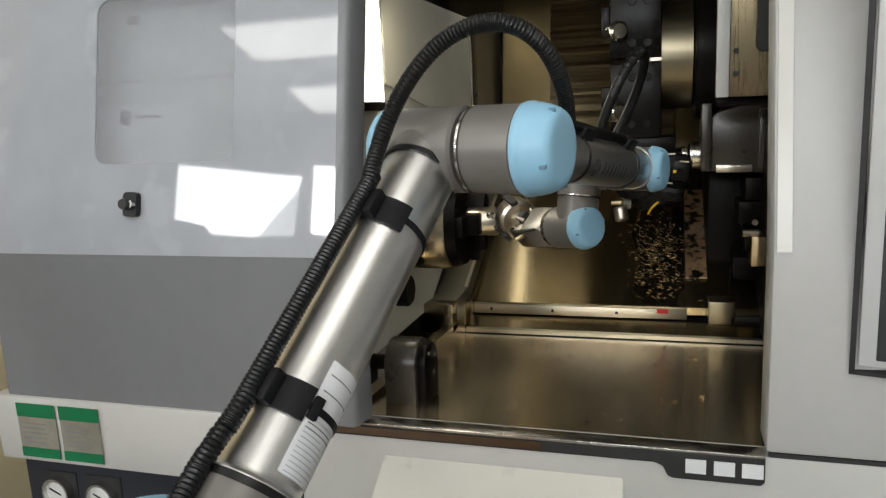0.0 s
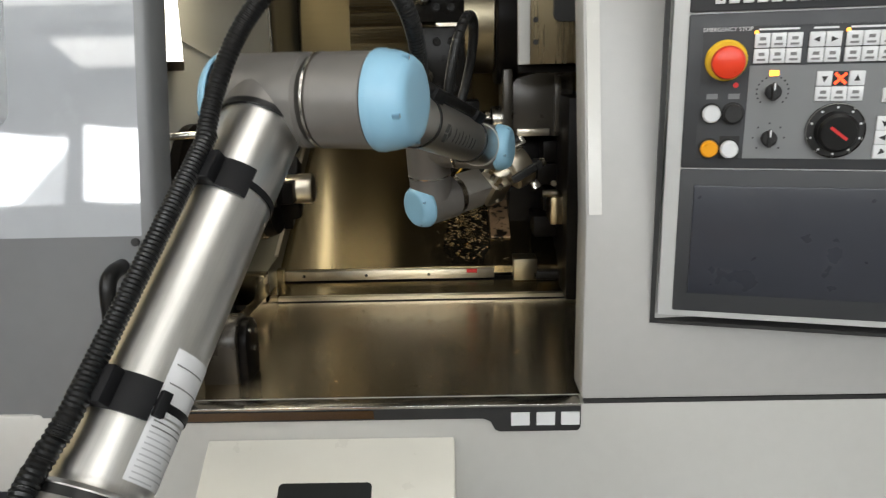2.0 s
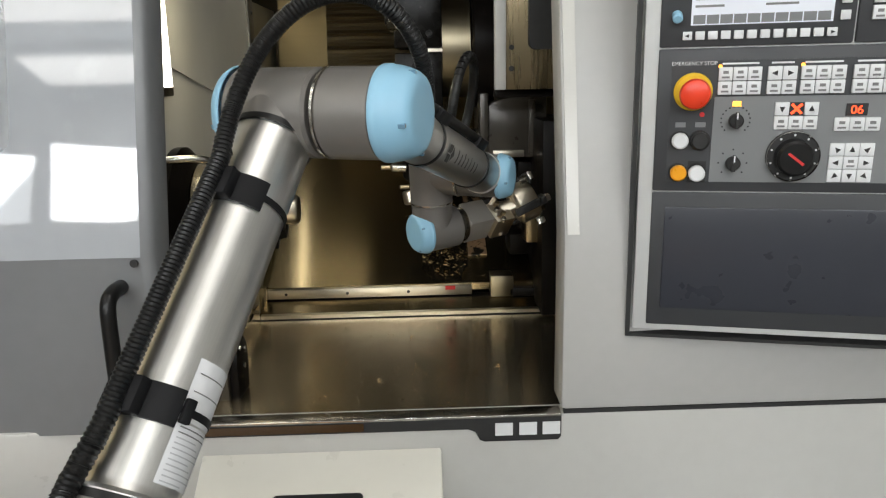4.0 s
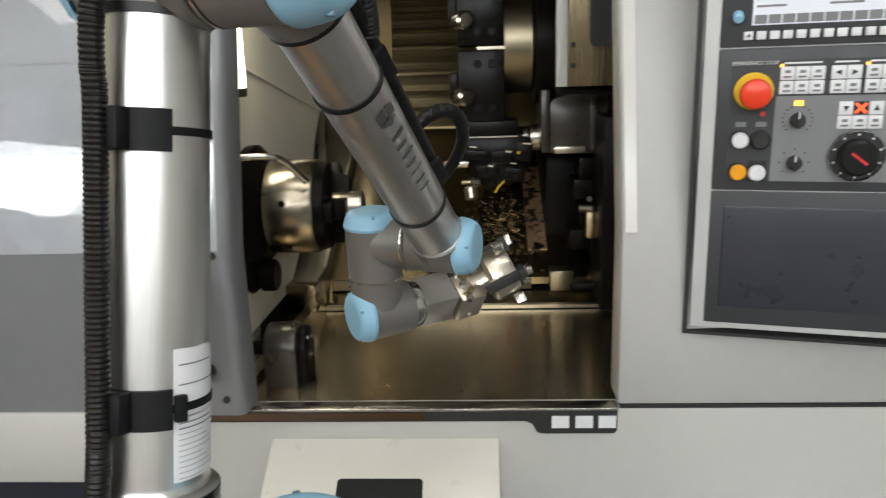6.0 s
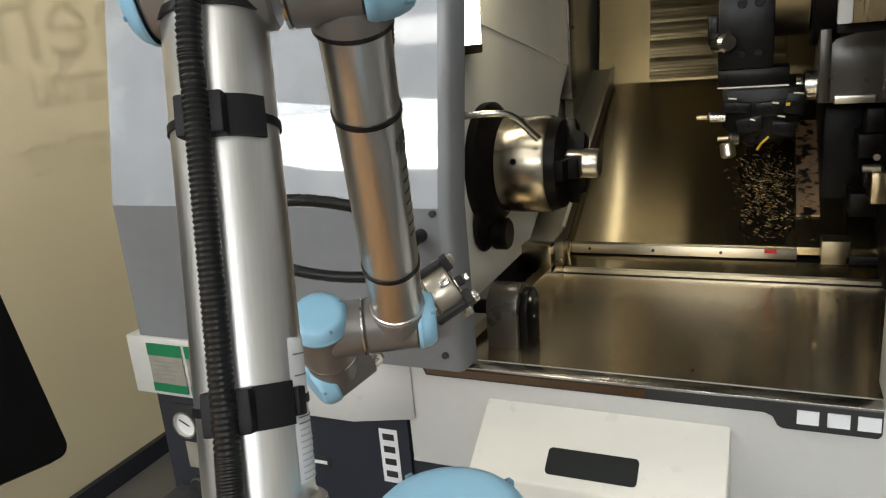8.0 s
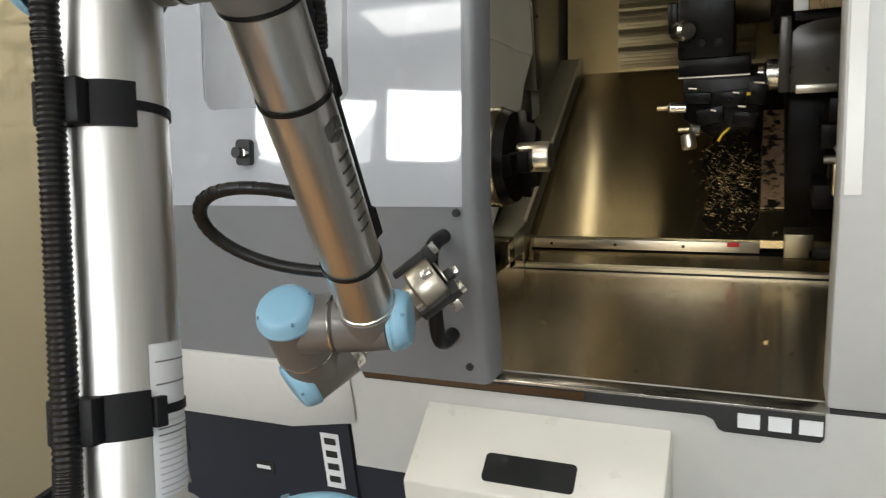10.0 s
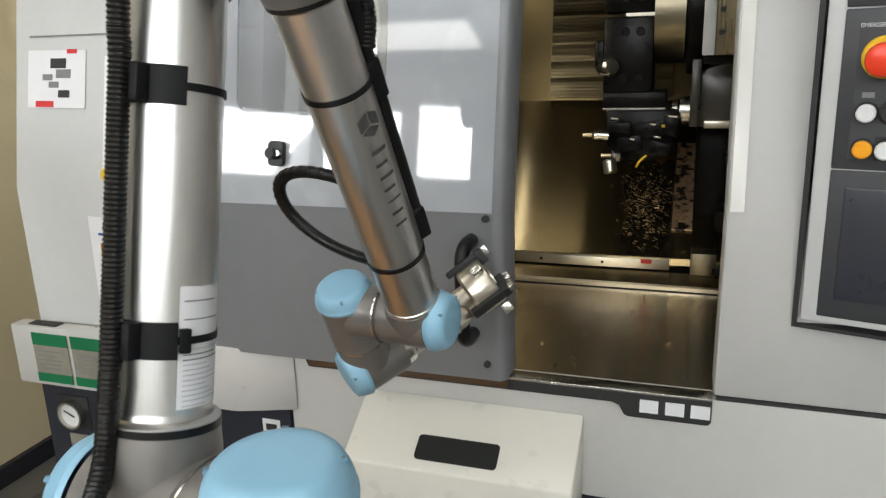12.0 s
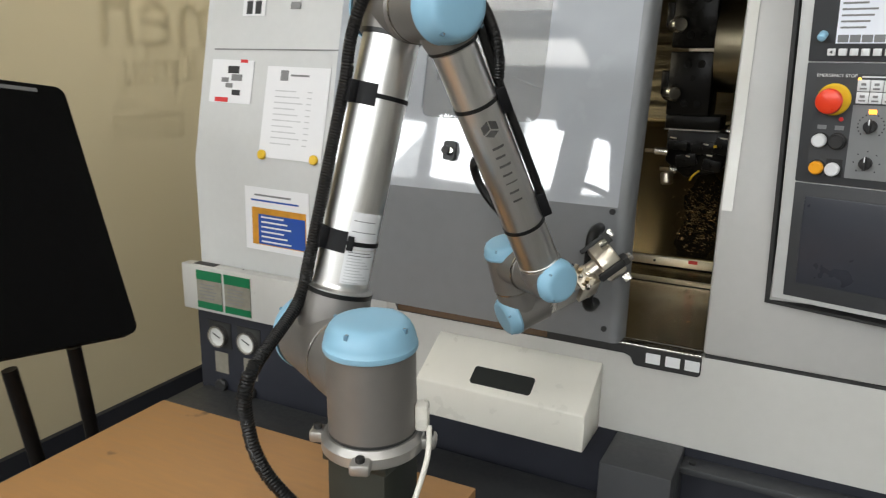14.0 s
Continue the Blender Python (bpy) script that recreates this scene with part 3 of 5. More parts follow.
nozzle = thing("coolant_pipe", "bent bright steel coolant pipe with black fitting", "pipe")
part("pipe", tube_path(bmesh.new(), smooth_path([(-0.60, 0.22, 1.335), (-0.54, 0.24, 1.335), (-0.515, 0.26, 1.325), (-0.485, 0.29, 1.285)], 6), 0.006, 12), STEEL, nozzle)
part("fitting", rodm((-0.615, 0.215, 1.335), (-0.592, 0.222, 1.335), 0.011, 6), INK, nozzle)

turret = thing("tool_turret", "oily black tool turret with cutting tools and screws", "turret", pose(-0.15, 0.82, 1.36))
BLK = shader("blackened_tool_steel", (0.006, 0.0055, 0.005), 0.3, 0.0, spec=0.14, var=0.3, scale=50, bump=0.08, bump_scale=200)


def socket_screw(x, y, z, r, parent):
    part("screw", lathe(bmesh.new(), [(0, 0.001), (r * 0.5, 0.001), (r * 0.55, 0.003), (r * 0.9, 0.003), (r, 0.001), (r, -0.002)], Matrix.Translation((x, y, z)) @ Matrix.Rotation(radians(90), 4, "X"), 14), BLK, parent)


for z0, z1, x0, x1, y0 in ((-0.012, 0.145, -0.085, 0.02, -0.07), (0.155, 0.30, -0.085, 0.02, -0.07), (0.31, 0.45, -0.085, 0.02, -0.06)):
    tb = part("tool_block", boxm(x0, x1, y0, 0.06, z0, z1, bevel=0.004), BLK, turret, "black tool holder")
    for sx in (0.0, 0.032):
        for sz in (0.03, z1 - z0 - 0.03):
            socket_screw(x0 + 0.045 + sx, y0, z0 + sz, 0.0095, tb)
    part("nozzle_block", boxm(x0 - 0.02, x0, y0 + 0.01, y0 + 0.05, z0 + 0.05, z0 + 0.11, bevel=0.004), BLK, tb)
    part("spray_ball", rodm((x0 - 0.002, y0 + 0.03, z0 + 0.055), (x0 + 0.022, y0 - 0.02, z0 + 0.055), 0.021, 24, 0.006), STEEL, tb, "round steel tool seat")
part("bright_strip", boxm(-0.04, 0.02, -0.076, -0.07, 0.146, 0.153), BRIGHT, turret)
low = part("lower_tool_block", bevelled(prism(bmesh.new(), [(-0.075, -0.05), (0.075, -0.05), (0.085, -0.09), (0.06, -0.15), (-0.02, -0.17), (-0.075, -0.13)], "y", -0.075, 0.05), 0.005), BLK, turret, "oily black tool block")
part("lower_neck", boxm(-0.085, 0.05, -0.06, 0.05, -0.047, -0.012, bevel=0.003), BLK, turret)
part("neck_strip", boxm(-0.085, 0.05, -0.062, -0.06, -0.05, -0.047), BRIGHT, turret)
for bx, bz, w, h, y, turn in ((-0.07, -0.085, 0.05, 0.022, -0.092, 4), (-0.01, -0.095, 0.06, 0.03, -0.088, -7), (0.045, -0.08, 0.034, 0.04, -0.094, 10), (-0.045, -0.128, 0.05, 0.03, -0.09, -12), (0.02, -0.13, 0.045, 0.028, -0.084, 8)):
    blk = part("tool_clamp", boxm(0, w, 0, 0.03, -h / 2, h / 2, bevel=0.0015), BLK, low, m=pose(bx, y, bz, 0, turn, 0))
    part("clamp_screw", rodm((w * 0.4, 0.001, 0), (w * 0.4, -0.003, 0), 0.005, 8, 0.001), BLK, blk)
for bx, bz, ln in ((-0.062, -0.066, 0.016), (0.02, -0.078, 0.012), (0.058, -0.061, 0.018), (-0.02, -0.11, 0.01), (0.03, -0.105, 0.014)):
    part("bright_edge", rodm((bx, -0.1, bz), (bx + ln, -0.1, bz - 0.002), 0.002, 8), BRIGHT, low, "bright tool edge")
for hx, hz, hl, hr in ((-0.085, -0.105, 0.016, 0.011), (-0.06, -0.15, 0.0, 0.013)):
    h = part("cutting_tool", rodm((hx + 0.02, -0.09, hz), (hx - hl, -0.095, hz + 0.002), hr, 18, 0.003), STEEL, turret, "steel cutting tool")
    part("insert", rodm((hx - hl, -0.095, hz + 0.002), (hx - hl - 0.022, -0.097, hz + 0.002), 0.005, 8, 0.001), GOLD, h)
part("drill_chuck", rodm((-0.063, -0.105, -0.155), (-0.058, -0.112, -0.185), 0.015, 18, 0.004), BRIGHT, turret)
part("hose_nozzle", tube_path(bmesh.new(), smooth_path([(-0.005, -0.098, -0.172), (0.003, -0.102, -0.158), (0.016, -0.098, -0.146)], 5), 0.0024, 8), YELLOW, turret, "small yellow coolant nozzle")
part("lamp_spot", boxm(0.045, 0.052, -0.104, -0.1, -0.085, -0.079), YELLOW, turret)
hub = part("hub", lathe(bmesh.new(), [(0, 0), (0.115, 0), (0.115, 0.062), (0.10, 0.066), (0, 0.066)], Matrix.Translation((0.02, 0.03, 0.16)) @ X90, 36), COVERSTEEL, turret, "round steel turret hub")
part("collar", lathe(bmesh.new(), [(0, 0), (0.135, 0), (0.14, 0.004), (0.14, 0.05), (0, 0.05)], Matrix.Translation((0.086, 0.03, 0.16)) @ X90, 36), DARK, turret)
slide = thing("tailstock_column", "oily black tailstock and turret slide with steel parts", "tailstock")
part("column", boxm(-0.03, 0.075, 0.86, 1.3, 0.98, 1.28, bevel=0.006), DARK, slide)
part("base_block", boxm(-0.03, 0.022, 0.70, 0.80, 0.955, 1.004, bevel=0.002), COVERSTEEL, slide)
part("base_plate", boxm(0.012, 0.2, 0.70, 0.86, 0.955, 0.975, bevel=0.003), DARK, slide)
part("face_plate", boxm(0.07, 0.24, 0.6, 0.86, 0.94, 1.36, bevel=0.004), DARK, slide)
part("housing", bevelled(prism(bmesh.new(), [(-0.045, 1.275), (0.07, 1.27), (0.10, 1.30), (0.10, 1.41), (0.04, 1.41), (-0.02, 1.395), (-0.045, 1.37)], "y", 0.74, 0.9), 0.002), GEARCAST, slide, "dark cast slide housing")
part("housing_web", boxm(0.06, 0.075, 0.728, 0.74, 1.28, 1.40, bevel=0.002), GEARCAST, slide)
part("housing_flange", boxm(-0.05, -0.03, 0.73, 0.9, 1.275, 1.415, bevel=0.003), GEARCAST, slide)
part("housing_step", boxm(-0.02, 0.05, 0.732, 0.742, 1.272, 1.288, bevel=0.002), BRIGHT, slide)
part("boss", rodm((-0.075, 0.80, 1.305), (-0.04, 0.80, 1.305), 0.030, 28, 0.004), STEEL, slide)
part("boss_nose", rodm((-0.09, 0.80, 1.305), (-0.075, 0.80, 1.305), 0.020, 24, 0.003), STEEL, slide)
for k, (sz, sw) in enumerate(((1.24, 0.03), (1.19, 0.042), (1.13, 0.028), (1.07, 0.05))):
    part("step_block", boxm(0.07 - sw, 0.075, 0.76, 0.86, sz - 0.03, sz + 0.018, bevel=0.003), DARK, slide)
part("bracket", boxm(0.045, 0.085, 0.66, 0.74, 1.09, 1.15, bevel=0.003), GOLD, slide)
part("bracket_pin", rodm((0.03, 0.68, 1.155), (0.06, 0.68, 1.155), 0.008, 12), BRIGHT, slide)
part("bracket_screw", rodm((0.05, 0.655, 1.18), (0.05, 0.66, 1.18), 0.006, 12), BRIGHT, slide)
cover = thing("slide_cover", "oil-tinted bright steel slide cover with bolts", "cover")
part("sheet", boxm(-0.012, 0.28, 0.552, 0.57, 1.425, 1.9, bevel=0.002), shader("oily_cover_sheet", (0.30, 0.245, 0.155), 0.3, 1.0, var=0.05, scale=10, stretch=(20, 1, 1)), cover)
part("flange", boxm(-0.034, -0.012, 0.548, 0.57, 1.425, 1.9, bevel=0.002), WHITE2, cover, "pale folded flange")
part("black_cap", rounded(bmesh.new(), 0.03, 0.2, 1.50, 1.85, 0.53, 0.55, 0.015), INK, cover)
part("lower_plate", boxm(-0.03, 0.28, 0.60, 0.63, 1.408, 1.424, bevel=0.003), DARK, cover)
for z in (1.465, 1.505, 1.62):
    part("bolt", rodm((-0.002, 0.55, z), (-0.002, 0.544, z), 0.005, 12), INK, cover)
# swarf pile on the slanted sheet, over the turret's painted dark reflection
rng = random.Random(4)
bm = bmesh.new()
ring = []
for k in range(40):
    a = math.tau * k / 40
    r = 1 + 0.16 * math.sin(3 * a + 1) + 0.1 * math.sin(7 * a) + rng.uniform(-0.07, 0.07)
    x, y = min(-0.078, -0.12 + 0.075 * r * math.cos(a)), max(0.722, 0.89 + 0.19 * r * math.sin(a))
    ring.append(Vector((x, y, 0.9865 + (y - 0.716) * SL)))
mid = bm.verts.new((-0.115, 0.875, 0.9875 + (0.875 - 0.716) * SL))
ring = [bm.verts.new(p) for p in ring]
for a, b in zip(ring, ring[1:] + ring[:1]):
    bm.faces.new([mid, a, b])
TURRETDARK = shader("painted_turret_reflection", (0.014, 0.011, 0.007), 0.12, var=0.2, scale=40)
part("turret_reflection", bm, TURRETDARK, L, "dark reflection of the turret painted on the sheet")
bm = bmesh.new()
for k in range(400):
    u, v = rng.gauss(0, 0.4), rng.gauss(0, 0.5)
    x, y = -0.135 + u * 0.085, 0.865 + v * 0.125
    y = max(y, 0.73)
    z = 0.986 + (y - 0.716) * SL + abs(rng.gauss(0, 0.006)) + 0.02 * max(0, 1 - abs(u) - abs(v))
    a, r, ln, s = rng.uniform(0, 6.3), rng.uniform(0.0015, 0.007), rng.uniform(1.5, 8), rng.uniform(0.0003, 0.0008)
    pts = [Vector((x + r * math.cos(a + ln * i / 5) + rng.uniform(-1, 1) * 0.002, y + r * math.sin(a + ln * i / 5), z + 0.0016 * i + rng.uniform(0, 0.001))) for i in range(6)]
    vs = [(bm.verts.new(p), bm.verts.new(p + Vector((s, 0, s * 2)))) for p in pts]
    for (a0, b0), (a1, b1) in zip(vs, vs[1:]):
        bm.faces.new([a0, a1, b1, b0])
tagged(part("swarf", bm, CHIP, smooth=0), "heap of curled brass-coloured metal chips", "chips", kind="stuff")
bm = bmesh.new()
for k in range(60):
    x, y = rng.uniform(-0.4, 0.0), rng.uniform(0.08, 0.6)
    z = 0.997 - (y - 0.02) * 0.07 / 0.635
    rod(bm, (x, y, z), (x + rng.uniform(-0.006, 0.006), y + rng.uniform(-0.006, 0.006), z + 0.002), 0.0009, 5)
tagged(part("loose_swarf", bm, CHIP, smooth=0), "scattered metal chips on the tray", "chips", kind="stuff")

# ---- front details ----
hatch = thing("chip_drawer_cover", "cream painted sloping box with dark sight window", "cover")
part("body", bevelled(prism(bmesh.new(), [(-0.001, 0.956), (-0.1, 0.893), (-0.1, 0.825), (-0.001, 0.825)], "x", -0.492, -0.165), 0.003), CREAM, hatch)
SLP = pose(-0.328, -0.0705, 0.9116, -57.5, 0, 0)
part("sight_window", rounded(bmesh.new(), -0.06, 0.058, -0.019, 0.019, -0.0016, 0.004, 0.006), CLEAR, hatch, "dark sight window", SLP)
labels = thing("green_labels", "two grey rating plates with green borders", "label", pose(0, -0.0365, 0))
for x0 in (-1.102, -1.019):
    pl = part("plate", boxm(x0, x0 + 0.075, -0.001, 0.0, 0.912, 1.002), LABELGREY, labels)
    part("border", boxm(x0, x0 + 0.075, -0.0018, -0.001, 0.980, 1.002), GREEN, pl)
    part("border", boxm(x0, x0 + 0.075, -0.0018, -0.001, 0.912, 0.928), GREEN, pl)
    for k in range(5):
        part("print", boxm(x0 + 0.008, x0 + 0.05 + 0.004 * (k % 3), -0.0016, -0.001, 0.936 + k * 0.008, 0.938 + k * 0.008), GREYINK, pl)
for gx in (-1.073, -0.985):
    g = thing("pressure_gauge", "round white dial pressure gauge in a black recess", "gauge", pose(gx, -0.002, 0.836), "front gauges")
    part("recess", boxm(-0.034, 0.034, -0.002, 0.0, -0.03, 0.034), INK, g)
    FR = Matrix.Rotation(radians(90), 4, "X")
    part("bezel", lathe(bmesh.new(), [(0.026, 0), (0.026, 0.016), (0.0225, 0.016), (0.0225, 0.010)], FR, 32), STEEL, g)
    part("dial", lathe(bmesh.new(), [(0, 0.010), (0.0225, 0.010), (0.0225, 0)], FR, 32), GAUGE, g)
    part("needle", boxm(-0.016, 0.008, -0.0115, -0.0105, -0.0012, 0.0012), INK, g, m=pose(0, 0, 0, 0, 25, 0))
    part("name_plate", boxm(-0.02, 0.02, -0.0015, 0.0, -0.095, -0.043), LABELGREY, g)
    part("knob", rodm((0, 0, -0.125), (0, -0.014, -0.125), 0.016, 20, 0.003), INK, g)
vent = thing("warning_label", "narrow white warning label with black symbols", "label", pose(-0.665, -0.003, 0.84))
part("sheet", boxm(-0.016, 0.016, -0.001, 0, -0.055, 0.04), PAPER, vent)
for k in range(4):
    part("symbol", boxm(-0.010, 0.010, -0.0016, -0.001, -0.045 + k * 0.022, -0.034 + k * 0.022), INK, vent)
plate2 = thing("name_plate", "small black plate with pale print", "label", pose(-0.80, -0.003, 0.80))
part("sheet", boxm(-0.02, 0.02, -0.001, 0, -0.011, 0.011), INK, plate2)
part("print", boxm(-0.013, 0.013, -0.0016, -0.001, -0.003, 0.003), KEY, plate2)
tank = thing("coolant_tank", "dark slate coolant tank under the lathe front", "tank")
part("body", boxm(-1.12, -0.14, -0.16, -0.004, FLOOR, 0.69, bevel=0.006), NAVY, tank)
part("lid", boxm(-1.125, -0.14, -0.17, -0.004, 0.69, 0.70, bevel=0.002), PANELDARK, tank)
pump = thing("pump_housing", "dark grey sheet metal pump housing", "housing")
part("body", boxm(-0.13, -0.012, -0.125, 0.0, FLOOR + 0.1, 0.832, bevel=0.004), PANELDARK, pump)
part("ledge", boxm(-0.012, 0.9, -0.04, 0.004, 0.80, 0.812, bevel=0.002), PANELDARK, pump)
part("screw", rodm((0.005, -0.02, 0.812), (0.005, -0.02, 0.816), 0.006, 12), INK, pump)


# papers on the fixed left front
def sheet(name, label, x, z, w, h, tilt, category="notice"):
    y = 0.0185 + lean(z)
    m = pose(x, y, z, -12 if z > BEND else 0, tilt, 0)
    p = thing(name, label, category, m)
    part("paper", boxm(-w / 2, w / 2, -0.001, 0, -h / 2, h / 2), PAPER, p)
    return p


def bars(p, rows):
    for x0, x1, z0, z1, mat in rows:
        part("print", boxm(x0, x1, -0.0018, -0.001, z0, z1), mat, p)


n1 = sheet("notice", "white printed list held by yellow magnets", -0.871, 1.358, 0.166, 0.196, 1)
bars(n1, [(-0.055, 0.0 + 0.01 * (k % 3), 0.045 - k * 0.0125, 0.0475 - k * 0.0125, PALEINK) for k in range(10)] + [(0.03, 0.042, 0.045 - k * 0.0125, 0.0475 - k * 0.0125, PALEINK) for k in range(10)] + [(-0.045, -0.025, 0.068, 0.09, GREYINK), (-0.018, 0.03, 0.078, 0.082, GREYINK)])
for mx in (-0.072, 0.066):
    part("magnet", rodm((mx, 0, -0.093), (mx, -0.008, -0.093), 0.0105, 20, 0.002), YELLOW, n1, "round yellow magnet")
n2 = sheet("notice", "white sheet with product pictures and red print", -1.052, 1.42, 0.12, 0.095, 1)
bars(n2, [(-0.012, 0.02, 0.018, 0.034, INK), (0.0, 0.03, 0.002, 0.016, GREYINK), (-0.028, -0.008, -0.002, 0.008, GREYINK), (-0.015, 0.005, -0.014, -0.004, GREYINK), (0.005, 0.028, -0.03, -0.018, INK), (-0.042, -0.005, -0.046, -0.036, REDINK), (0.022, 0.042, 0.042, 0.049, REDINK)])
n3 = sheet("notice", "white sheet with blue and amber printed block", -0.908, 1.125, 0.175, 0.142, 1)
bars(n3, [(-0.06, 0.04, 0.052, 0.056, GREYINK), (-0.07, 0.06, 0.04, 0.044, BLUEINK), (-0.068, 0.08, -0.058, 0.026, AMBERINK)])
part("blue_block", boxm(-0.05, 0.078, -0.0024, -0.0018, -0.056, 0.012), BLUEINK, n3)
for k in range(6):
    part("line", boxm(-0.042, 0.02 + 0.01 * (k % 3), -0.003, -0.0024, 0.004 - k * 0.011, 0.0075 - k * 0.011), PAPER, n3)
n4 = sheet("warning_sign", "white safety sign with black symbols", -1.006, 1.578, 0.062, 0.036, 0, "sign")
bars(n4, [(-0.02, -0.004, -0.014, 0.014, INK), (0.004, 0.02, -0.014, 0.014, INK)])
bars(n4, [(0.10, 0.125, -0.005, 0.01, GREYINK)])

# ---- control panel ----
CP = pose(0.1086, -0.008, 1.1329, 4.96, 0, -14) @ Matrix.Diagonal((0.976, 1, 0.976, 1))
panel = thing("control_panel", "dark grey machine control panel with keys, dials and screen", "control panel", CP)
part("housing", box(bmesh.new(), -0.018, 0.55, -0.002, 0.075, -0.012, 0.62, bevel=0.003), WHITE2, panel, "white housing")
part("side_frame", box(bmesh.new(), 0.0, 0.55, -0.004, 0.006, -0.003, 0.18, bevel=0.002), PANELDARK, panel, "lower cover frame")
part("lower_cover", box(bmesh.new(), 0.0166, 0.53, -0.0055, 0.0, 0.022, 0.1605, bevel=0.0015), SCREENOFF, panel, "blank dark lower cover")
keyf = part("key_frame", box(bmesh.new(), 0.0, 0.55, -0.006, 0.006, 0.182, 0.3555, bevel=0.002), PANELDARK, panel, "dark key panel frame")
part("key_field", box(bmesh.new(), 0.0152, 0.53, -0.0068, -0.004, 0.1945, 0.3415), PANELDARK, keyf)
part("grey_field", box(bmesh.new(), 0.0666, 0.53, -0.0078, -0.006, 0.1947, 0.299), PANELGREY, keyf, "grey switch field")
dispf = part("display_frame", box(bmesh.new(), 0.0, 0.212, -0.006, 0.006, 0.3575, 0.58, bevel=0.002), PANELDARK, panel, "dark screen frame")
part("keypad_frame", box(bmesh.new(), 0.214, 0.55, -0.006, 0.006, 0.3575, 0.58, bevel=0.002), PANELDARK, panel)
part("display", box(bmesh.new(), 0.034, 0.188, -0.0072, -0.005, 0.382, 0.52), DISPLAY, dispf, "lit grey screen")
for k in range(10):
    x0 = 0.0365 + k * 0.015
    part("screen_tab", box(bmesh.new(), x0, x0 + 0.0135, -0.0078, -0.0072, 0.3835, 0.3935), PANELGREY, dispf)
for k in range(7):
    part("screen_line", box(bmesh.new(), 0.038, 0.07 + 0.004 * (k % 4), -0.0076, -0.0072, 0.402 + k * 0.008, 0.4045 + k * 0.008), GREYINK, dispf)
    part("screen_line", box(bmesh.new(), 0.115, 0.15 + 0.006 * (k % 3), -0.0076, -0.0072, 0.402 + k * 0.008, 0.4045 + k * 0.008), GREYINK, dispf)


def key(x, z, w, h, mat=KEY, mark=None, parent=None):
    kb = part("key", box(bmesh.new(), x - w / 2, x + w / 2, -0.0105, -0.0066, z - h / 2, z + h / 2, bevel=0.0008), mat, parent or keyf)
    y = -0.0111
    if mark == "bar":
        part("mark", box(bmesh.new(), x - w * 0.28, x + w * 0.28, y, y + 0.0006, z - h * 0.32, z - h * 0.18), GREYINK, kb)
        part("mark", box(bmesh.new(), x - w * 0.2, x + w * 0.2, y, y + 0.0006, z + h * 0.02, z + h * 0.24), GREYINK, kb)
    elif mark is not None:
        tri = [(math.cos(radians(mark + a)) * w * 0.26, math.sin(radians(mark + a)) * w * 0.26) for a in (0, 130, 230)]
        part("mark", prism(bmesh.new(), [(x + a, z + b) for a, b in tri], "y", y, y + 0.0006), INK, kb)
    return kb


for k in range(12):
    sx = 0.0307 + k * 0.0143
    key(sx, 0.3705, 0.0105, 0.0095, KEY, (180 if k == 0 else 0) if k in (0, 11) else None, dispf)
for x0, cols, arrows in ((0.0688, 3, None), (0.1235, 2, (180, 0)), (0.1597, 3, None), (0.2154, 3, None), (0.268, 3, None), (0.32, 3, None)):
    w = 0.0163
    for r in range(2):
        for c in range(cols):
            key(x0 + w * (c + 0.5), 0.3258 - r * 0.0165, w * 0.95, 0.0155, KEY, arrows[c] if arrows and r == 0 else "bar")
    part("legend", box(bmesh.new(), x0 + 0.004, x0 + w * cols - 0.004, -0.0074, -0.0068, 0.3365, 0.3385), KEY, keyf)
for lx in (0.0705, 0.1615):
    part("lamp", rodm((lx, -0.007, 0.3345), (lx, -0.0085, 0.3345), 0.0022, 10), LEDAMBER, keyf)
letters("EMERGENCY STOP", 0.0062, pose(0.041, -0.0072, 0.3365, 90), KEY, keyf)


def button(x, z, r, mat, h=0.012, ring=INK, name="push_button", rr=1.18):
    b = part(name, rodm((x, -0.0066, z), (x, -0.0066 - h * 0.35, z), r * rr, 28, 0.001), ring, keyf)
    part("cap", rodm((x, -0.0066, z), (x, -0.0066 - h, z), r, 28, 0.002), mat, b)
    return b


es = part("emergency_stop", rodm((0.0412, -0.0066, 0.3055), (0.0412, -0.012, 0.3055), 0.0225, 36, 0.002), YELLOW, keyf, "yellow collar of the emergency stop")
part("mushroom", lathe(bmesh.new(), [(0, 0.034), (0.012, 0.0335), (0.0165, 0.031), (0.018, 0.027), (0.0172, 0.023), (0.012, 0.018), (0.012, 0.0)], Matrix.Translation((0.0412, -0.0066, 0.3055)) @ Matrix.Rotation(radians(90), 4, "X"), 36), RED, es, "red mushroom button")
button(0.0293, 0.2468, 0.0098, KEY)
button(0.0525, 0.2467, 0.0105, INK)
button(0.0294, 0.2068, 0.0098, ORANGE)
button(0.0511, 0.2063, 0.0098, KEY)
part("legend_plate", box(bmesh.new(), 0.0405, 0.0622, -0.0074, -0.0066, 0.194, 0.2205), INK, keyf)
for lx, lz in ((0.0293, 0.2655), (0.0525, 0.2655)):
    part("legend", box(bmesh.new(), lx - 0.006, lx + 0.006, -0.0074, -0.0068, lz - 0.003, lz + 0.003), PANELGREY, keyf)
part("lamp", rodm((0.0535, -0.007, 0.278), (0.0535, -0.0085, 0.278), 0.003, 12), REDINK, keyf)
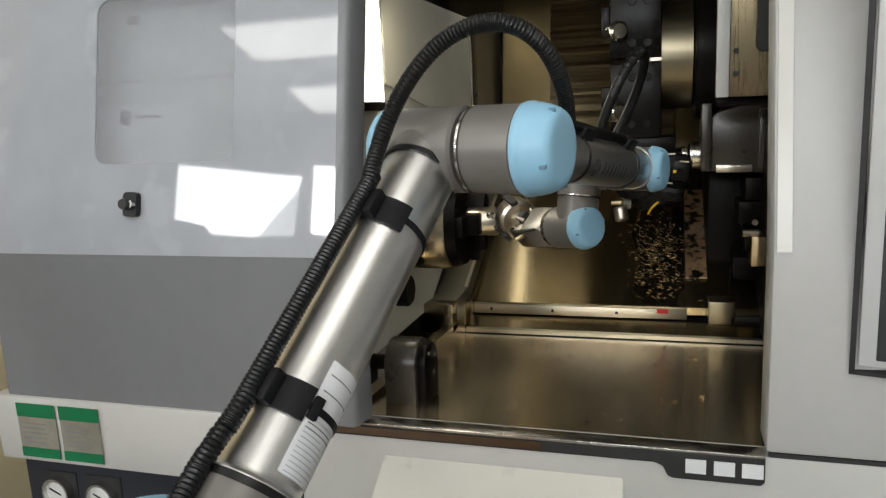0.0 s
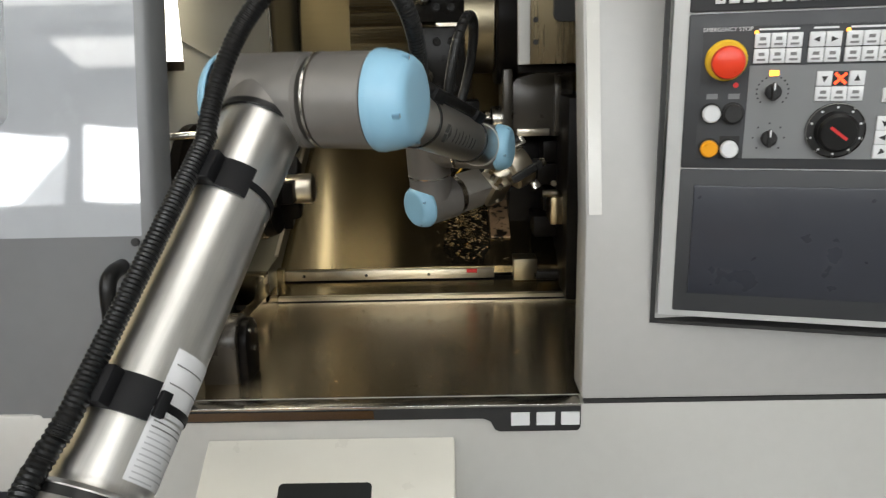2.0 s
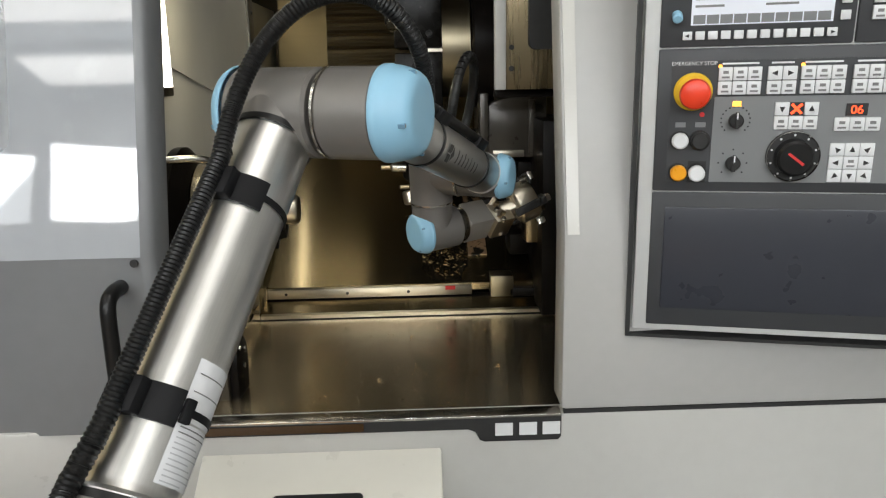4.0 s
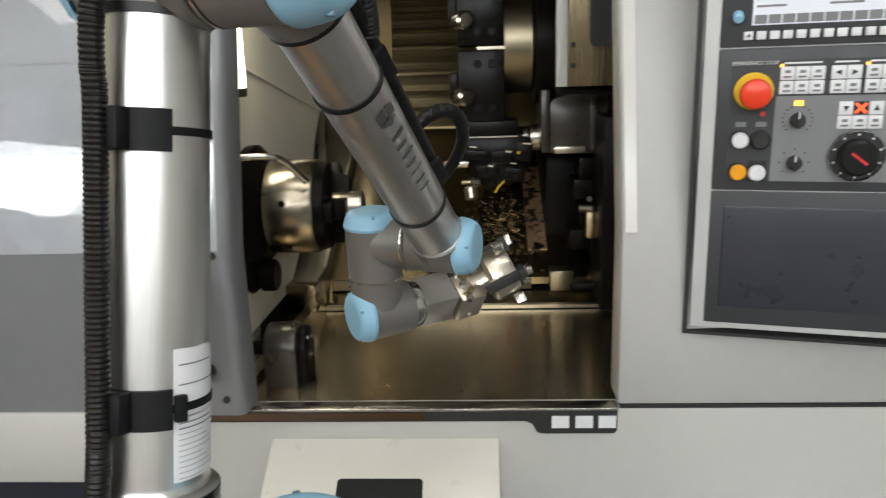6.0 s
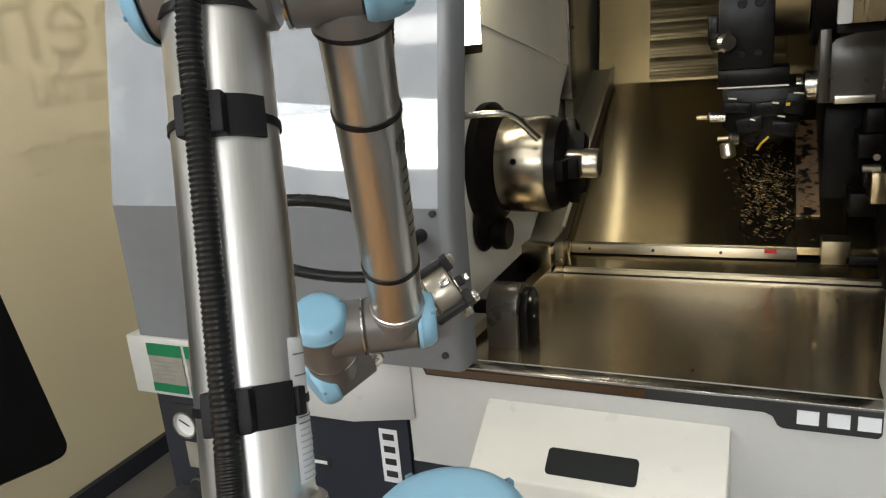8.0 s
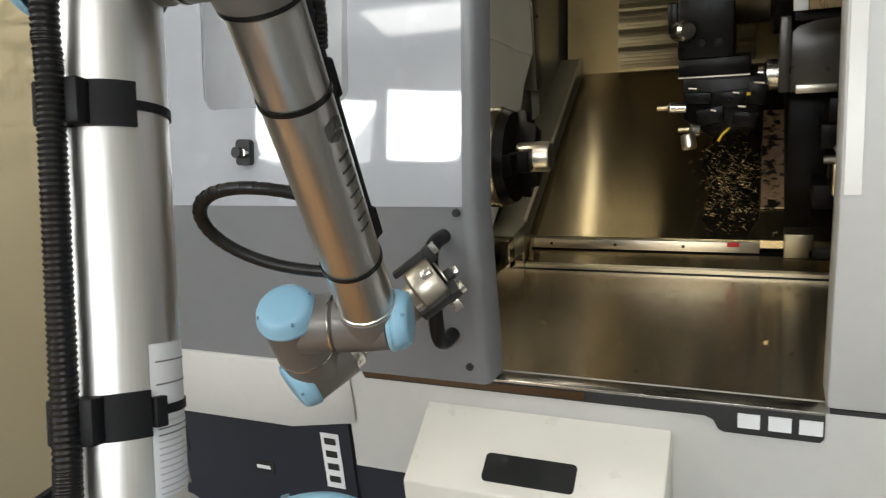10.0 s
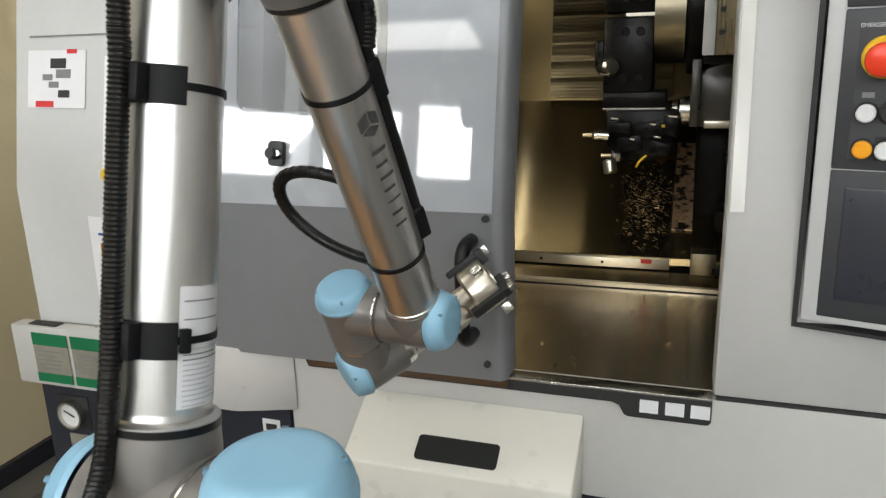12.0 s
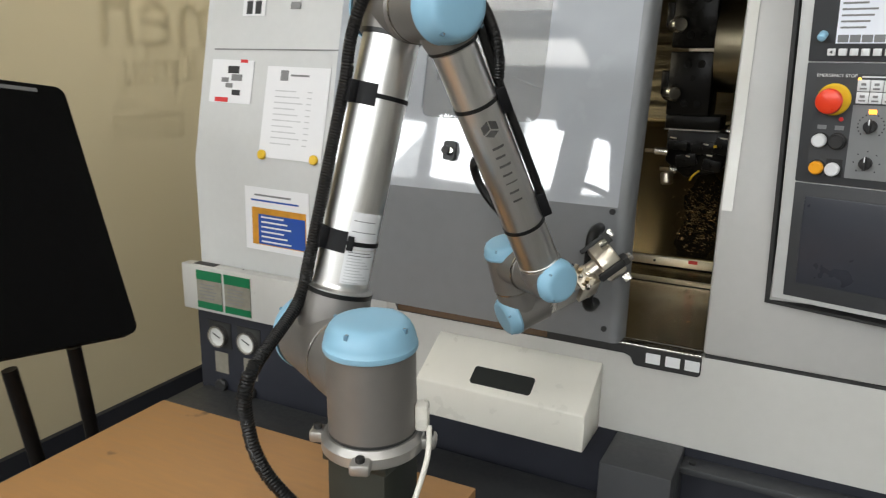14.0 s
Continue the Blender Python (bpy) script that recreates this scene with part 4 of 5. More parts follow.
for kx, kz, kr in ((0.0923, 0.2707, 0.0085), (0.0927, 0.2188, 0.0085)):
    kn = part("rotary_switch", rodm((kx, -0.0078, kz), (kx, -0.018, kz), kr, 24, 0.002), INK, keyf, "black rotary switch")
    part("pointer", box(bmesh.new(), kx - 0.002, kx + 0.002, -0.022, -0.017, kz - kr, kz + kr * 1.3, bevel=0.0006), INK, kn)
    part("tip", box(bmesh.new(), kx - 0.0008, kx + 0.0008, -0.0226, -0.0218, kz + kr * 0.4, kz + kr * 1.3), KEY, kn)
    for a in range(-135, 136, 18 if kz > 0.25 else 45):
        ca, sa = math.sin(radians(a)), math.cos(radians(a))
        part("tick", rodm((kx + 0.0165 * ca, -0.0078, kz + 0.0165 * sa), (kx + 0.0165 * ca, -0.0084, kz + 0.0165 * sa), 0.0011, 6), INK, kn)
part("lamp", box(bmesh.new(), 0.0875, 0.0971, -0.0088, -0.0078, 0.2875, 0.2935), LEDAMBER, keyf)
wheel = part("handwheel", rodm((0.1599, -0.0078, 0.2277), (0.1599, -0.013, 0.2277), 0.0305, 48, 0.002), INK, keyf, "black pulse handwheel")
part("rim", lathe(bmesh.new(), [(0.029, 0.004), (0.0305, 0.0055), (0.0298, 0.0075), (0.0285, 0.0055)], Matrix.Translation((0.1599, -0.0078, 0.2277)) @ Matrix.Rotation(radians(90), 4, "X"), 48), STEEL, wheel)
part("wheel_top", lathe(bmesh.new(), [(0, 0.022), (0.018, 0.022), (0.021, 0.019), (0.022, 0.004)], Matrix.Translation((0.1599, -0.0078, 0.2277)) @ Matrix.Rotation(radians(90), 4, "X"), 40), RUBBER, wheel)
part("red_print", box(bmesh.new(), -0.011, 0.011, -0.0004, 0.0, -0.0016, 0.0016), REDINK, wheel, m=pose(0.1599, -0.0299, 0.2277, 0, 38, 0))
for k in range(10):
    a = k * math.tau / 10
    part("mark", rodm((0.1599 + 0.0258 * math.sin(a), -0.013, 0.2277 + 0.0258 * math.cos(a)), (0.1599 + 0.0258 * math.sin(a), -0.0136, 0.2277 + 0.0258 * math.cos(a)), 0.0014, 6), KEY, wheel)
for c in range(3):
    if c != 1:
        key(0.1432 + 0.0161 * c, 0.284, 0.0155, 0.0155, KEY, 270 if c == 0 else 90)
    key(0.1432 + 0.0161 * c, 0.2675, 0.0155, 0.0155, KEY, "bar")
    key(0.21 + 0.0165 * c, 0.2655, 0.016, 0.0155, KEY, "bar")
xd = part("digit_window", box(bmesh.new(), 0.1515, 0.1669, -0.0095, -0.0066, 0.2765, 0.2915), INK, keyf)
for a in (45, -45):
    part("digit", box(bmesh.new(), -0.008, 0.008, -0.0006, 0.0, -0.0014, 0.0014), LEDRED, xd, m=pose(0.1592, -0.0096, 0.284, 0, a, 0))
dd = part("digit_window", box(bmesh.new(), 0.213, 0.236, -0.0095, -0.0066, 0.2755, 0.2895), INK, keyf)
letters("06", 0.014, pose(0.2245, -0.0098, 0.2778, 90), LEDRED, dd)
for r in range(3):
    for c in range(3):
        ang = (135, 90, 45, 180, None, 0, 225, 270, 315)[r * 3 + c]
        key(0.2085 + 0.0163 * c, 0.2355 - r * 0.0158, 0.0157, 0.0152, KEY, "bar" if ang is None else ang)
for r in range(5):
    for c in range(5):
        key(0.235 + 0.018 * c, 0.39 + 0.018 * r, 0.0155, 0.0155, KEY, "bar", dispf)
for r in range(5):
    key(0.2, 0.3765 + 0.018 * r + 0.012, 0.0105, 0.0105, KEY, None, dispf)
part("groove", box(bmesh.new(), -0.0265, -0.0205, -0.0035, 0.03, -0.02, 0.62), INK, panel, "dark gap round the panel")
part("groove", box(bmesh.new(), -0.0265, 0.55, -0.0035, 0.03, -0.0225, -0.018), INK, panel)
plug = part("usb_plug", rodm((0.018, -0.006, 0.395), (0.018, -0.02, 0.39), 0.006, 14, 0.002), BLUE, dispf, "small blue plug")

# ---- robot ----
BASE = Vector((-0.3042, -0.543, 1.0233))
robot = thing("industrial_robot", "grey six-axis robot with blue caps and aluminium tubes", "robot", pose(*BASE, 1.88, -0.14, 0))
H1, SO, A2, EO, A3, WL, D5 = 0.0871, 0.1185, 0.4319, 0.0908, 0.3947, 0.0822, 0.0845
YP = Matrix.Rotation(radians(-90), 4, "X")
YN = Matrix.Rotation(radians(90), 4, "X")
NEG = Matrix.Rotation(radians(180), 4, "X")


def cap(parent, m, r, h, name="cap"):
    """A blue joint lid: low dome with bevelled rim and three screw notches."""
    c = part(name, lathe(bmesh.new(), [(r * 1.03, 0), (r * 1.05, h * 0.05), (r * 1.05, h * 0.2), (r * 1.03, h * 0.23), (r * 1.015, h * 0.4), (r * 0.97, h * 0.62), (r * 0.90, h * 0.82), (r * 0.82, h * 0.94), (r * 0.72, h * 0.99), (r * 0.6, h), (0, h)], m, 44), BLUE, parent, "light blue joint cap")
    for k in range(4):
        a = math.tau * k / 4 + 0.5
        part("cap_notch", boxm(r * 0.80, r * 0.93, -r * 0.05, r * 0.05, h * 0.7, h * 0.9, bevel=r * 0.01), BLUEDARK, c, m=m @ Matrix.Rotation(a, 4, "Z"))
        p = m @ Matrix.Rotation(a, 4, "Z") @ Vector((r * 0.86, 0, h * 0.8))
        part("cap_screw", rodm(p, m @ Matrix.Rotation(a, 4, "Z") @ Vector((r * 0.885, 0, h * 0.905)), r * 0.03, 8), GREYINK, c)
    return c


FLANGE = shader("dull_cast_aluminium", (0.5, 0.49, 0.47), 0.42, 0.85, var=0.06, scale=60)
R4, R3, R2 = 0.053, 0.0415, 0.0305
base = part("base", lathe(bmesh.new(), [(0, 0), (0.060, 0), (0.062, 0.002), (0.062, 0.014), (0.058, 0.018), (0.0555, 0.021), (0, 0.021)], None, 48), FLANGE, robot, "aluminium base flange")
for k in range(4):
    a = math.tau * k / 4 + 0.35
    lug = part("lug", boxm(0.050, 0.077, -0.012, 0.012, 0.001, 0.016, bevel=0.004), FLANGE, base, m=Matrix.Rotation(a, 4, "Z"))
    part("bolt", rodm((0.068, 0, 0.014), (0.068, 0, 0.022), 0.0055, 8, 0.001), INK, base, m=Matrix.Rotation(a, 4, "Z"))
part("connector", boxm(0.052, 0.068, -0.010, 0.010, 0.024, 0.058, bevel=0.004), CREAM, base, "pale cable connector", Matrix.Rotation(radians(20), 4, "Z"))
part("cable", tube_path(bmesh.new(), smooth_path([(0.066, 0.02, 0.03), (0.074, 0.0, 0.0), (0.07, -0.03, -0.05), (0.06, -0.05, -0.12)], 6), 0.0035, 10), CREAM, base, "pale cable from the connector")
shoulder = part("shoulder_joint", rod(lathe(bmesh.new(), [(0, -0.062), (R4, -0.062), (R4, 0.038), (0, 0.038)], None, 48), (0, 0.01, 0), (0, SO - 0.050, 0), R4 * 0.97, 48), CAST, robot, "grey cast shoulder joint")
part("seam_ring", lathe(bmesh.new(), [(0.05, -0.0665), (R4 * 0.99, -0.0665), (R4 * 1.0, -0.0615), (0.05, -0.0615)], None, 48), INK, shoulder)
part("seam_ring", lathe(bmesh.new(), [(0.04, 0), (R4 * 0.985, 0), (R4 * 0.985, 0.0022), (0.04, 0.0022)], Matrix.Translation((0, SO - 0.0515, 0)) @ YP, 48), STEEL, shoulder)
cap(shoulder, Matrix.Translation((0, 0, 0.038)), R4, 0.035)

TU = 0.0355
upper_arm = part("upper_arm", rod(lathe(bmesh.new(), [(0, 0.0), (0.047, 0.0), (0.045, 0.05), (0.0425, 0.07), (0, 0.07)], None, 44), (0, -0.048, 0), (0, 0.048, 0), R4 * 0.97, 48, 0.003), CAST, robot, "upper arm with cast ends and aluminium tube")
part("elbow_housing", rod(lathe(bmesh.new(), [(0, A2), (0.0405, A2), (0.0385, 0.407), (0.0375, 0.399), (0, 0.399)], None, 44), (0, -0.042, A2), (0, 0.042, A2), R3, 44, 0.003), CAST, upper_arm)
part("tube", lathe(bmesh.new(), [(0.0425, 0.0745), (0.0425, 0.0765), (0.0405, 0.0782), (TU + 0.0015, 0.0798), (TU + 0.0002, 0.083), (TU, 0.086), (TU, 0.396)], None, 56), ALU, upper_arm, "brushed aluminium tube")
part("ring", lathe(bmesh.new(), [(0.03, 0.0695), (0.0432, 0.0695), (0.0432, 0.0755), (0.03, 0.0755)], None, 48), RUBBER, upper_arm)
part("ring", lathe(bmesh.new(), [(0.03, 0.395), (0.038, 0.395), (0.038, 0.401), (0.03, 0.401)], None, 48), RUBBER, upper_arm)
cap(upper_arm, Matrix.Translation((0, 0.048, 0)) @ YP, R4 * 0.97, 0.032)
cap(upper_arm, Matrix.Translation((0, 0.042, A2)) @ YP, R3, 0.014)
HA = radians(174)
HD = Vector((math.cos(HA), math.sin(HA), 0))
HR = TU + 0.0125
for z in (0.3226, 0.1402):
    st = part("hose_strap", lathe(bmesh.new(), [(TU - 0.002, z - 0.0028), (TU + 0.0016, z - 0.0028), (TU + 0.0016, z + 0.0028), (TU - 0.002, z + 0.0028)], None, 48), STRAP, upper_arm, "black cable tie and hose clip")
    bm = bmesh.new()
    n = 26
    r0, r1 = TU, TU + 0.0028
    ring = []
    for i in range(n):
        a = HA - radians(18) + i / (n - 1) * radians(80)
        ring.append([bm.verts.new((rr * math.cos(a), rr * math.sin(a), zz)) for rr, zz in ((r0, z - 0.0135), (r1, z - 0.0135), (r1, z + 0.0135), (r0, z + 0.0135))])
    for a, b in zip(ring, ring[1:]):
        for k in range(4):
            bm.faces.new([a[k], a[(k + 1) % 4], b[(k + 1) % 4], b[k]])
    bm.faces.new(ring[0][::-1])
    bm.faces.new(ring[-1])
    part("strap_pad", bm, STRAP, st)
    part("clip", boxm(-0.007, 0.0045, -0.0155, 0.0155, -0.0135, 0.0135, bevel=0.002), STRAP, st, m=Matrix.Translation(HD * (TU + 0.006) + Vector((0, 0, z))) @ Matrix.Rotation(HA, 4, "Z"))
    if z < 0.2:
        part("buckle", boxm(-0.003, 0.003, -0.004, 0.004, -0.009, 0.009, bevel=0.001), STRAP, st, m=Matrix.Translation((TU + 0.002) * Vector((math.cos(HA + 1.22), math.sin(HA + 1.22), 0)) + Vector((0, 0, z))) @ Matrix.Rotation(HA + 1.22, 4, "Z"))
# service labels wrapped on the tube
for z0, z1, a0, a1, rows in ((0.134, 0.180, 1.1, 2.3, 3), (0.089, 0.1325, 1.1, 2.35, 11)):
    bm = bmesh.new()
    g = []
    for i in range(9):
        a = HA + a0 + (a1 - a0) * i / 8
        g.append([bm.verts.new(((TU + 0.0006) * math.cos(a), (TU + 0.0006) * math.sin(a), z)) for z in (z0, z1)])
    for a, b in zip(g, g[1:]):
        bm.faces.new([a[0], b[0], b[1], a[1]])
    lb = part("label", bm, PAPER, upper_arm, "white printed service label")
    for k in range(rows):
        bm = bmesh.new()
        g = []
        zc = z0 + (z1 - z0) * (k + 0.6) / (rows + 0.4)
        for i in range(6):
            a = HA + a0 + (a1 - a0) * (0.08 + (0.45 + 0.11 * ((k * 7) % 4)) * i / 5)
            g.append([bm.verts.new(((TU + 0.0011) * math.cos(a), (TU + 0.0011) * math.sin(a), z)) for z in (zc - 0.0005, zc + 0.0005)])
        for a, b in zip(g, g[1:]):
            bm.faces.new([a[0], b[0], b[1], a[1]])
        part("print", bm, PALEINK if rows > 3 and k < 9 else GREYINK, lb)
part("hose", tube_path(bmesh.new(), [HD * HR + Vector((0, 0, 0.351)), HD * HR + Vector((0, 0, 0.10))], 0.0076, 14, 0.07, 0.0036), RUBBER, upper_arm, "black corrugated hose")

TF = 0.0275
forearm = part("forearm", rod(lathe(bmesh.new(), [(0, 0), (0.0365, 0), (0.033, 0.035), (0.0305, 0.045), (0, 0.045)], None, 40), (0, 0.040, 0), (0, -0.012, 0), R3, 44, 0.002), CAST, robot, "forearm with cast ends and aluminium tube")
part("seam_ring", lathe(bmesh.new(), [(0.03, 0), (R3 * 1.01, 0), (R3 * 1.01, 0.0025), (0.03, 0.0025)], Matrix.Translation((0, 0.040, 0)) @ YP, 44), STEEL, forearm)
cap(forearm, Matrix.Translation((0, -0.012, 0)) @ YN, R3, 0.036)
part("tube", lathe(bmesh.new(), [(TF + 0.002, 0.047), (TF + 0.0015, 0.0485), (TF, 0.05), (TF, 0.066), (TF, 0.3635), (TF + 0.0012, 0.3645), (TF + 0.0012, 0.368)], None, 48), ALU, forearm, "brushed aluminium tube")
part("wrist_housing", rod(lathe(bmesh.new(), [(0, 0.368), (0.0295, 0.368), (0.0305, 0.378), (0.030, A3), (0, A3)], None, 40), (0, 0.036, A3), (0, -0.019, A3), 0.030, 40, 0.002), CAST, forearm)
part("ring", lathe(bmesh.new(), [(0.02, 0.0435), (0.0308, 0.0435), (0.0308, 0.0475), (0.02, 0.0475)], None, 44), RUBBER, forearm)
for z in (0.1223, 0.302):
    part("band", lathe(bmesh.new(), [(TF - 0.001, z - 0.0024), (TF + 0.0014, z - 0.0024), (TF + 0.0014, z + 0.0024), (TF - 0.001, z + 0.0024)], None, 44), RUBBER, forearm, "black cable tie")
cap(forearm, Matrix.Translation((0, -0.019, A3)) @ YN, 0.030, 0.02)
FA = radians(-150)
FD = Vector((math.cos(FA), math.sin(FA), 0))
for z in (0.131, 0.285):
    part("hose_clip", boxm(-0.008, 0.008, -0.009, 0.009, -0.017, 0.017, bevel=0.002), STRAP, forearm, "black hose clip", Matrix.Translation(FD * (TF + 0.004) + Vector((0, 0, z))) @ Matrix.Rotation(FA, 4, "Z"))
part("hose", tube_path(bmesh.new(), [FD * (TF + 0.010) + Vector((0, 0, 0.02)), FD * (TF + 0.007) + Vector((0, 0, 0.10)), FD * (TF + 0.007) + Vector((0, 0, 0.28))], 0.0056, 12, 0.05, 0.0036), RUBBER, forearm, "black corrugated hose")
# dark printed mark and lettering along the forearm
LA = radians(-60)
PRINT = shader("thin_grey_print", (0.07, 0.068, 0.065), 0.5, var=0.1, scale=90)
for quad in ([(-0.010, 0.0005), (-0.0008, -0.0045), (-0.0008, -0.0155), (-0.010, -0.0105)], [(0.0008, -0.0045), (0.010, 0.0005), (0.010, -0.0105), (0.0008, -0.0155)], [(-0.009, 0.0022), (0, 0.007), (0.009, 0.0022), (0, -0.0025)]):
    bm = bmesh.new()
    g = []
    for i in range(7):
        u, row = i / 6, []
        for v in (0, 1):
            a0, a1 = (quad[0], quad[1]) if v == 0 else (quad[3], quad[2])
            px, pz = a0[0] + (a1[0] - a0[0]) * u, a0[1] + (a1[1] - a0[1]) * u
            a = LA - radians(8) + px / TF
            row.append(bm.verts.new(((TF + 0.0007) * math.cos(a), (TF + 0.0007) * math.sin(a), 0.155 + pz)))
        g.append(row)
    for a, b in zip(g, g[1:]):
        bm.faces.new([a[0], b[0], b[1], a[1]])
    part("printed_mark", bm, PRINT, forearm, "dark cube-shaped print")
for k, w in enumerate((0.011, 0.010, 0.010, 0.009, 0.006, 0.010, 0.009)):
    z0 = 0.175 + k * 0.0128
    bm = bmesh.new()
    g = []
    for i in range(5):
        a = LA + radians(6) - radians(26 + 6 * (k in (0, 2, 4))) * i / 4
        g.append([bm.verts.new(((TF + 0.0006) * math.cos(a), (TF + 0.0006) * math.sin(a), z)) for z in (z0, z0 + w * 0.3)])
    for a, b in zip(g, g[1:]):
        bm.faces.new([a[0], b[0], b[1], a[1]])
    part("printed_bar", bm, PRINT, forearm)

wrist1 = part("wrist_one", rod(lathe(bmesh.new(), [(0, -0.017), (R2, -0.017), (R2, 0.040), (0, 0.040)], Matrix.Translation((0, WL, 0)), 40), (0, 0.036, 0), (0, WL - 0.008, 0), R2 * 0.97, 40, 0.002), CAST, robot, "grey cast first wrist joint")
part("seam_ring", lathe(bmesh.new(), [(0.02, 0), (R2 * 1.02, 0), (R2 * 1.02, 0.002), (0.02, 0.002)], Matrix.Translation((0, 0.0375, 0)) @ YP, 40), STEEL, wrist1)
cap(wrist1, Matrix.Translation((0, WL, -0.017)) @ NEG, R2, 0.019)
wrist2 = part("wrist_two", rod(lathe(bmesh.new(), [(0, -0.014), (R2, -0.014), (R2, 0.036), (0, 0.036)], Matrix.Translation((0, 0, D5)) @ YP, 40), (0, 0, 0.042), (0, 0, D5 - 0.008), R2 * 0.97, 40, 0.002), CAST, robot, "grey cast second wrist joint")
part("seam_ring", lathe(bmesh.new(), [(0.02, 0.0402), (R2 * 1.02, 0.0402), (R2 * 1.02, 0.0422), (0.02, 0.0422)], None, 40), STEEL, wrist2)
cap(wrist2, Matrix.Translation((0, -0.014, D5)) @ YN, R2, 0.019)
tool = part("gripper", lathe(bmesh.new(), [(0, 0.036), (0.0275, 0.036), (0.0275, 0.047), (0.025, 0.05), (0, 0.05)], YP, 40), STEEL, robot, "steel pneumatic gripper on the wrist flange")
part("adapter", boxm(-0.021, 0.021, 0.05, 0.0922, -0.022, 0.022, bevel=0.0015), shader("pale_adapter_plate", (0.36, 0.34, 0.31), 0.35, 0.5), tool, "pale grey adapter block")
HEAD = Matrix.Translation((0, 0.112, 0)) @ Matrix.Rotation(radians(-26), 4, "X") @ Matrix.Translation((0, -0.094, 0))
part("gripper_neck", lathe(bmesh.new(), [(0, 0.0922), (0.017, 0.0922), (0.017, 0.1095), (0.015, 0.1), (0.015, 0.1269), (0, 0.1269)], HEAD @ YP, 36), BRIGHT, tool, "stepped steel neck")
part("gripper_body", lathe(bmesh.new(), [(0, 0.1269), (0.0267, 0.1269), (0.0311, 0.1306), (0.0311, 0.1566), (0.0286, 0.1604), (0.0229, 0.1604), (0.021, 0.1467), (0, 0.1442)], HEAD @ YP, 40), BRIGHT, tool, "round bright gripper body")
part("gripper_bore", lathe(bmesh.new(), [(0, 0.1452), (0.0203, 0.1473), (0.0216, 0.1585)], HEAD @ YP, 32), DARK, tool, "dark gripper bore")
for k in range(3):
    R = HEAD @ Matrix.Rotation(radians(120 * k + 20), 4, "Y")
    jw = part("gripper_jaw", boxm(0.0191, 0.0381, 0.1604, 0.1703, -0.006, 0.006, bevel=0.0012), INK, tool, m=R)
    part("jaw_tip", boxm(0.025, 0.0375, 0.169, 0.177, -0.0045, 0.0045, bevel=0.0008), STEEL, jw)
    part("jaw_cover", boxm(0.0298, 0.0368, 0.1182, 0.1604, -0.006, 0.006, bevel=0.0015), INK, tool, m=R)
    part("jaw_arm", boxm(0.033, 0.0457, 0.1467, 0.1591, -0.004, 0.004, bevel=0.001), STEEL, tool, m=HEAD @ Matrix.Rotation(radians(120 * k + 75), 4, "Y"))
for k in range(5):
    a = radians(72 * k + 10)
    px, pz = 0.02 * math.cos(a), 0.02 * math.sin(a)
    part("air_fitting", rodm((px, 0.0971 + 0.004 * (k % 3), pz), (px * 1.5, 0.1058 + 0.004 * (k % 3), pz * 1.5), 0.0036, 10, 0.0008), GOLD if k % 2 else BRIGHT, tool, "small air fitting")
part("air_line", tube_path(bmesh.new(), smooth_path([(0.02, 0.0562, 0.022), (0.03, 0.0624, 0.034), (0.03, 0.0934, 0.034), (0.02, 0.1095, 0.02)], 5), 0.002, 8), INK, tool, "thin black air line")

valve = part("valve_block", boxm(-0.026, 0.012, 0.094, 0.128, -0.02, 0.02, bevel=0.002), BRIGHT, tool, "steel valve block with fittings")
for k in range(4):
    part("fitting", rodm((-0.026 + 0.01 * k, 0.102 + 0.006 * (k % 2), -0.02), (-0.026 + 0.01 * k, 0.102 + 0.006 * (k % 2), -0.028), 0.0042, 6, 0.0006), GOLD if k % 2 else STEEL, valve)
part("sensor", boxm(0.012, 0.026, 0.098, 0.112, -0.012, 0.004, bevel=0.001), INK, tool, "small black sensor")

# pedestal under the robot and the table beside it
ped = thing("robot_pedestal", "dark grey steel pedestal under the robot", "stand")
part("column", boxm(BASE.x - 0.04, BASE.x + 0.04, BASE.y - 0.04, BASE.y + 0.04, FLOOR + 0.02, BASE.z - 0.012, bevel=0.004), PEDM, ped)
part("top_plate", boxm(BASE.x - 0.044, BASE.x + 0.044, BASE.y - 0.044, BASE.y + 0.044, BASE.z - 0.012, BASE.z - 0.001, bevel=0.002), PEDM, ped)
part("foot", boxm(BASE.x - 0.2, BASE.x + 0.2, BASE.y - 0.2, BASE.y + 0.2, FLOOR, FLOOR + 0.02, bevel=0.004), DARK, ped)
table = thing("plywood_table", "plywood board on a steel frame beside the robot", "table", pose(-0.955, -0.285, 0.80, 0, 0, 1))
part("tabletop", boxm(0, 0.67, -1.1, 0, 0, 0.018, bevel=0.002), WOOD, table, "orange-brown stained plywood board")
for lx, ly in ((0.04, -0.04), (0.56, -0.04), (0.04, -1.06), (0.56, -1.06)):
    part("leg", boxm(lx - 0.02, lx + 0.02, ly - 0.02, ly + 0.02, FLOOR - 0.80, 0, bevel=0.003), DARK, table)
BM = pose(-1.022, -0.282, 0.941, -29, 8, 87)
board = thing("black_panel", "black perforated panel on a dark stand", "panel", BM)
part("panel", rounded(bmesh.new(), -0.62, 0.0, 0.0, 0.53, -0.012, 0.012, 0.02), BOARDM, board)
part("trim", boxm(-0.6, -0.06, -0.0135, -0.012, 0.512, 0.52), GREYINK, board, "pale strip along the top edge")
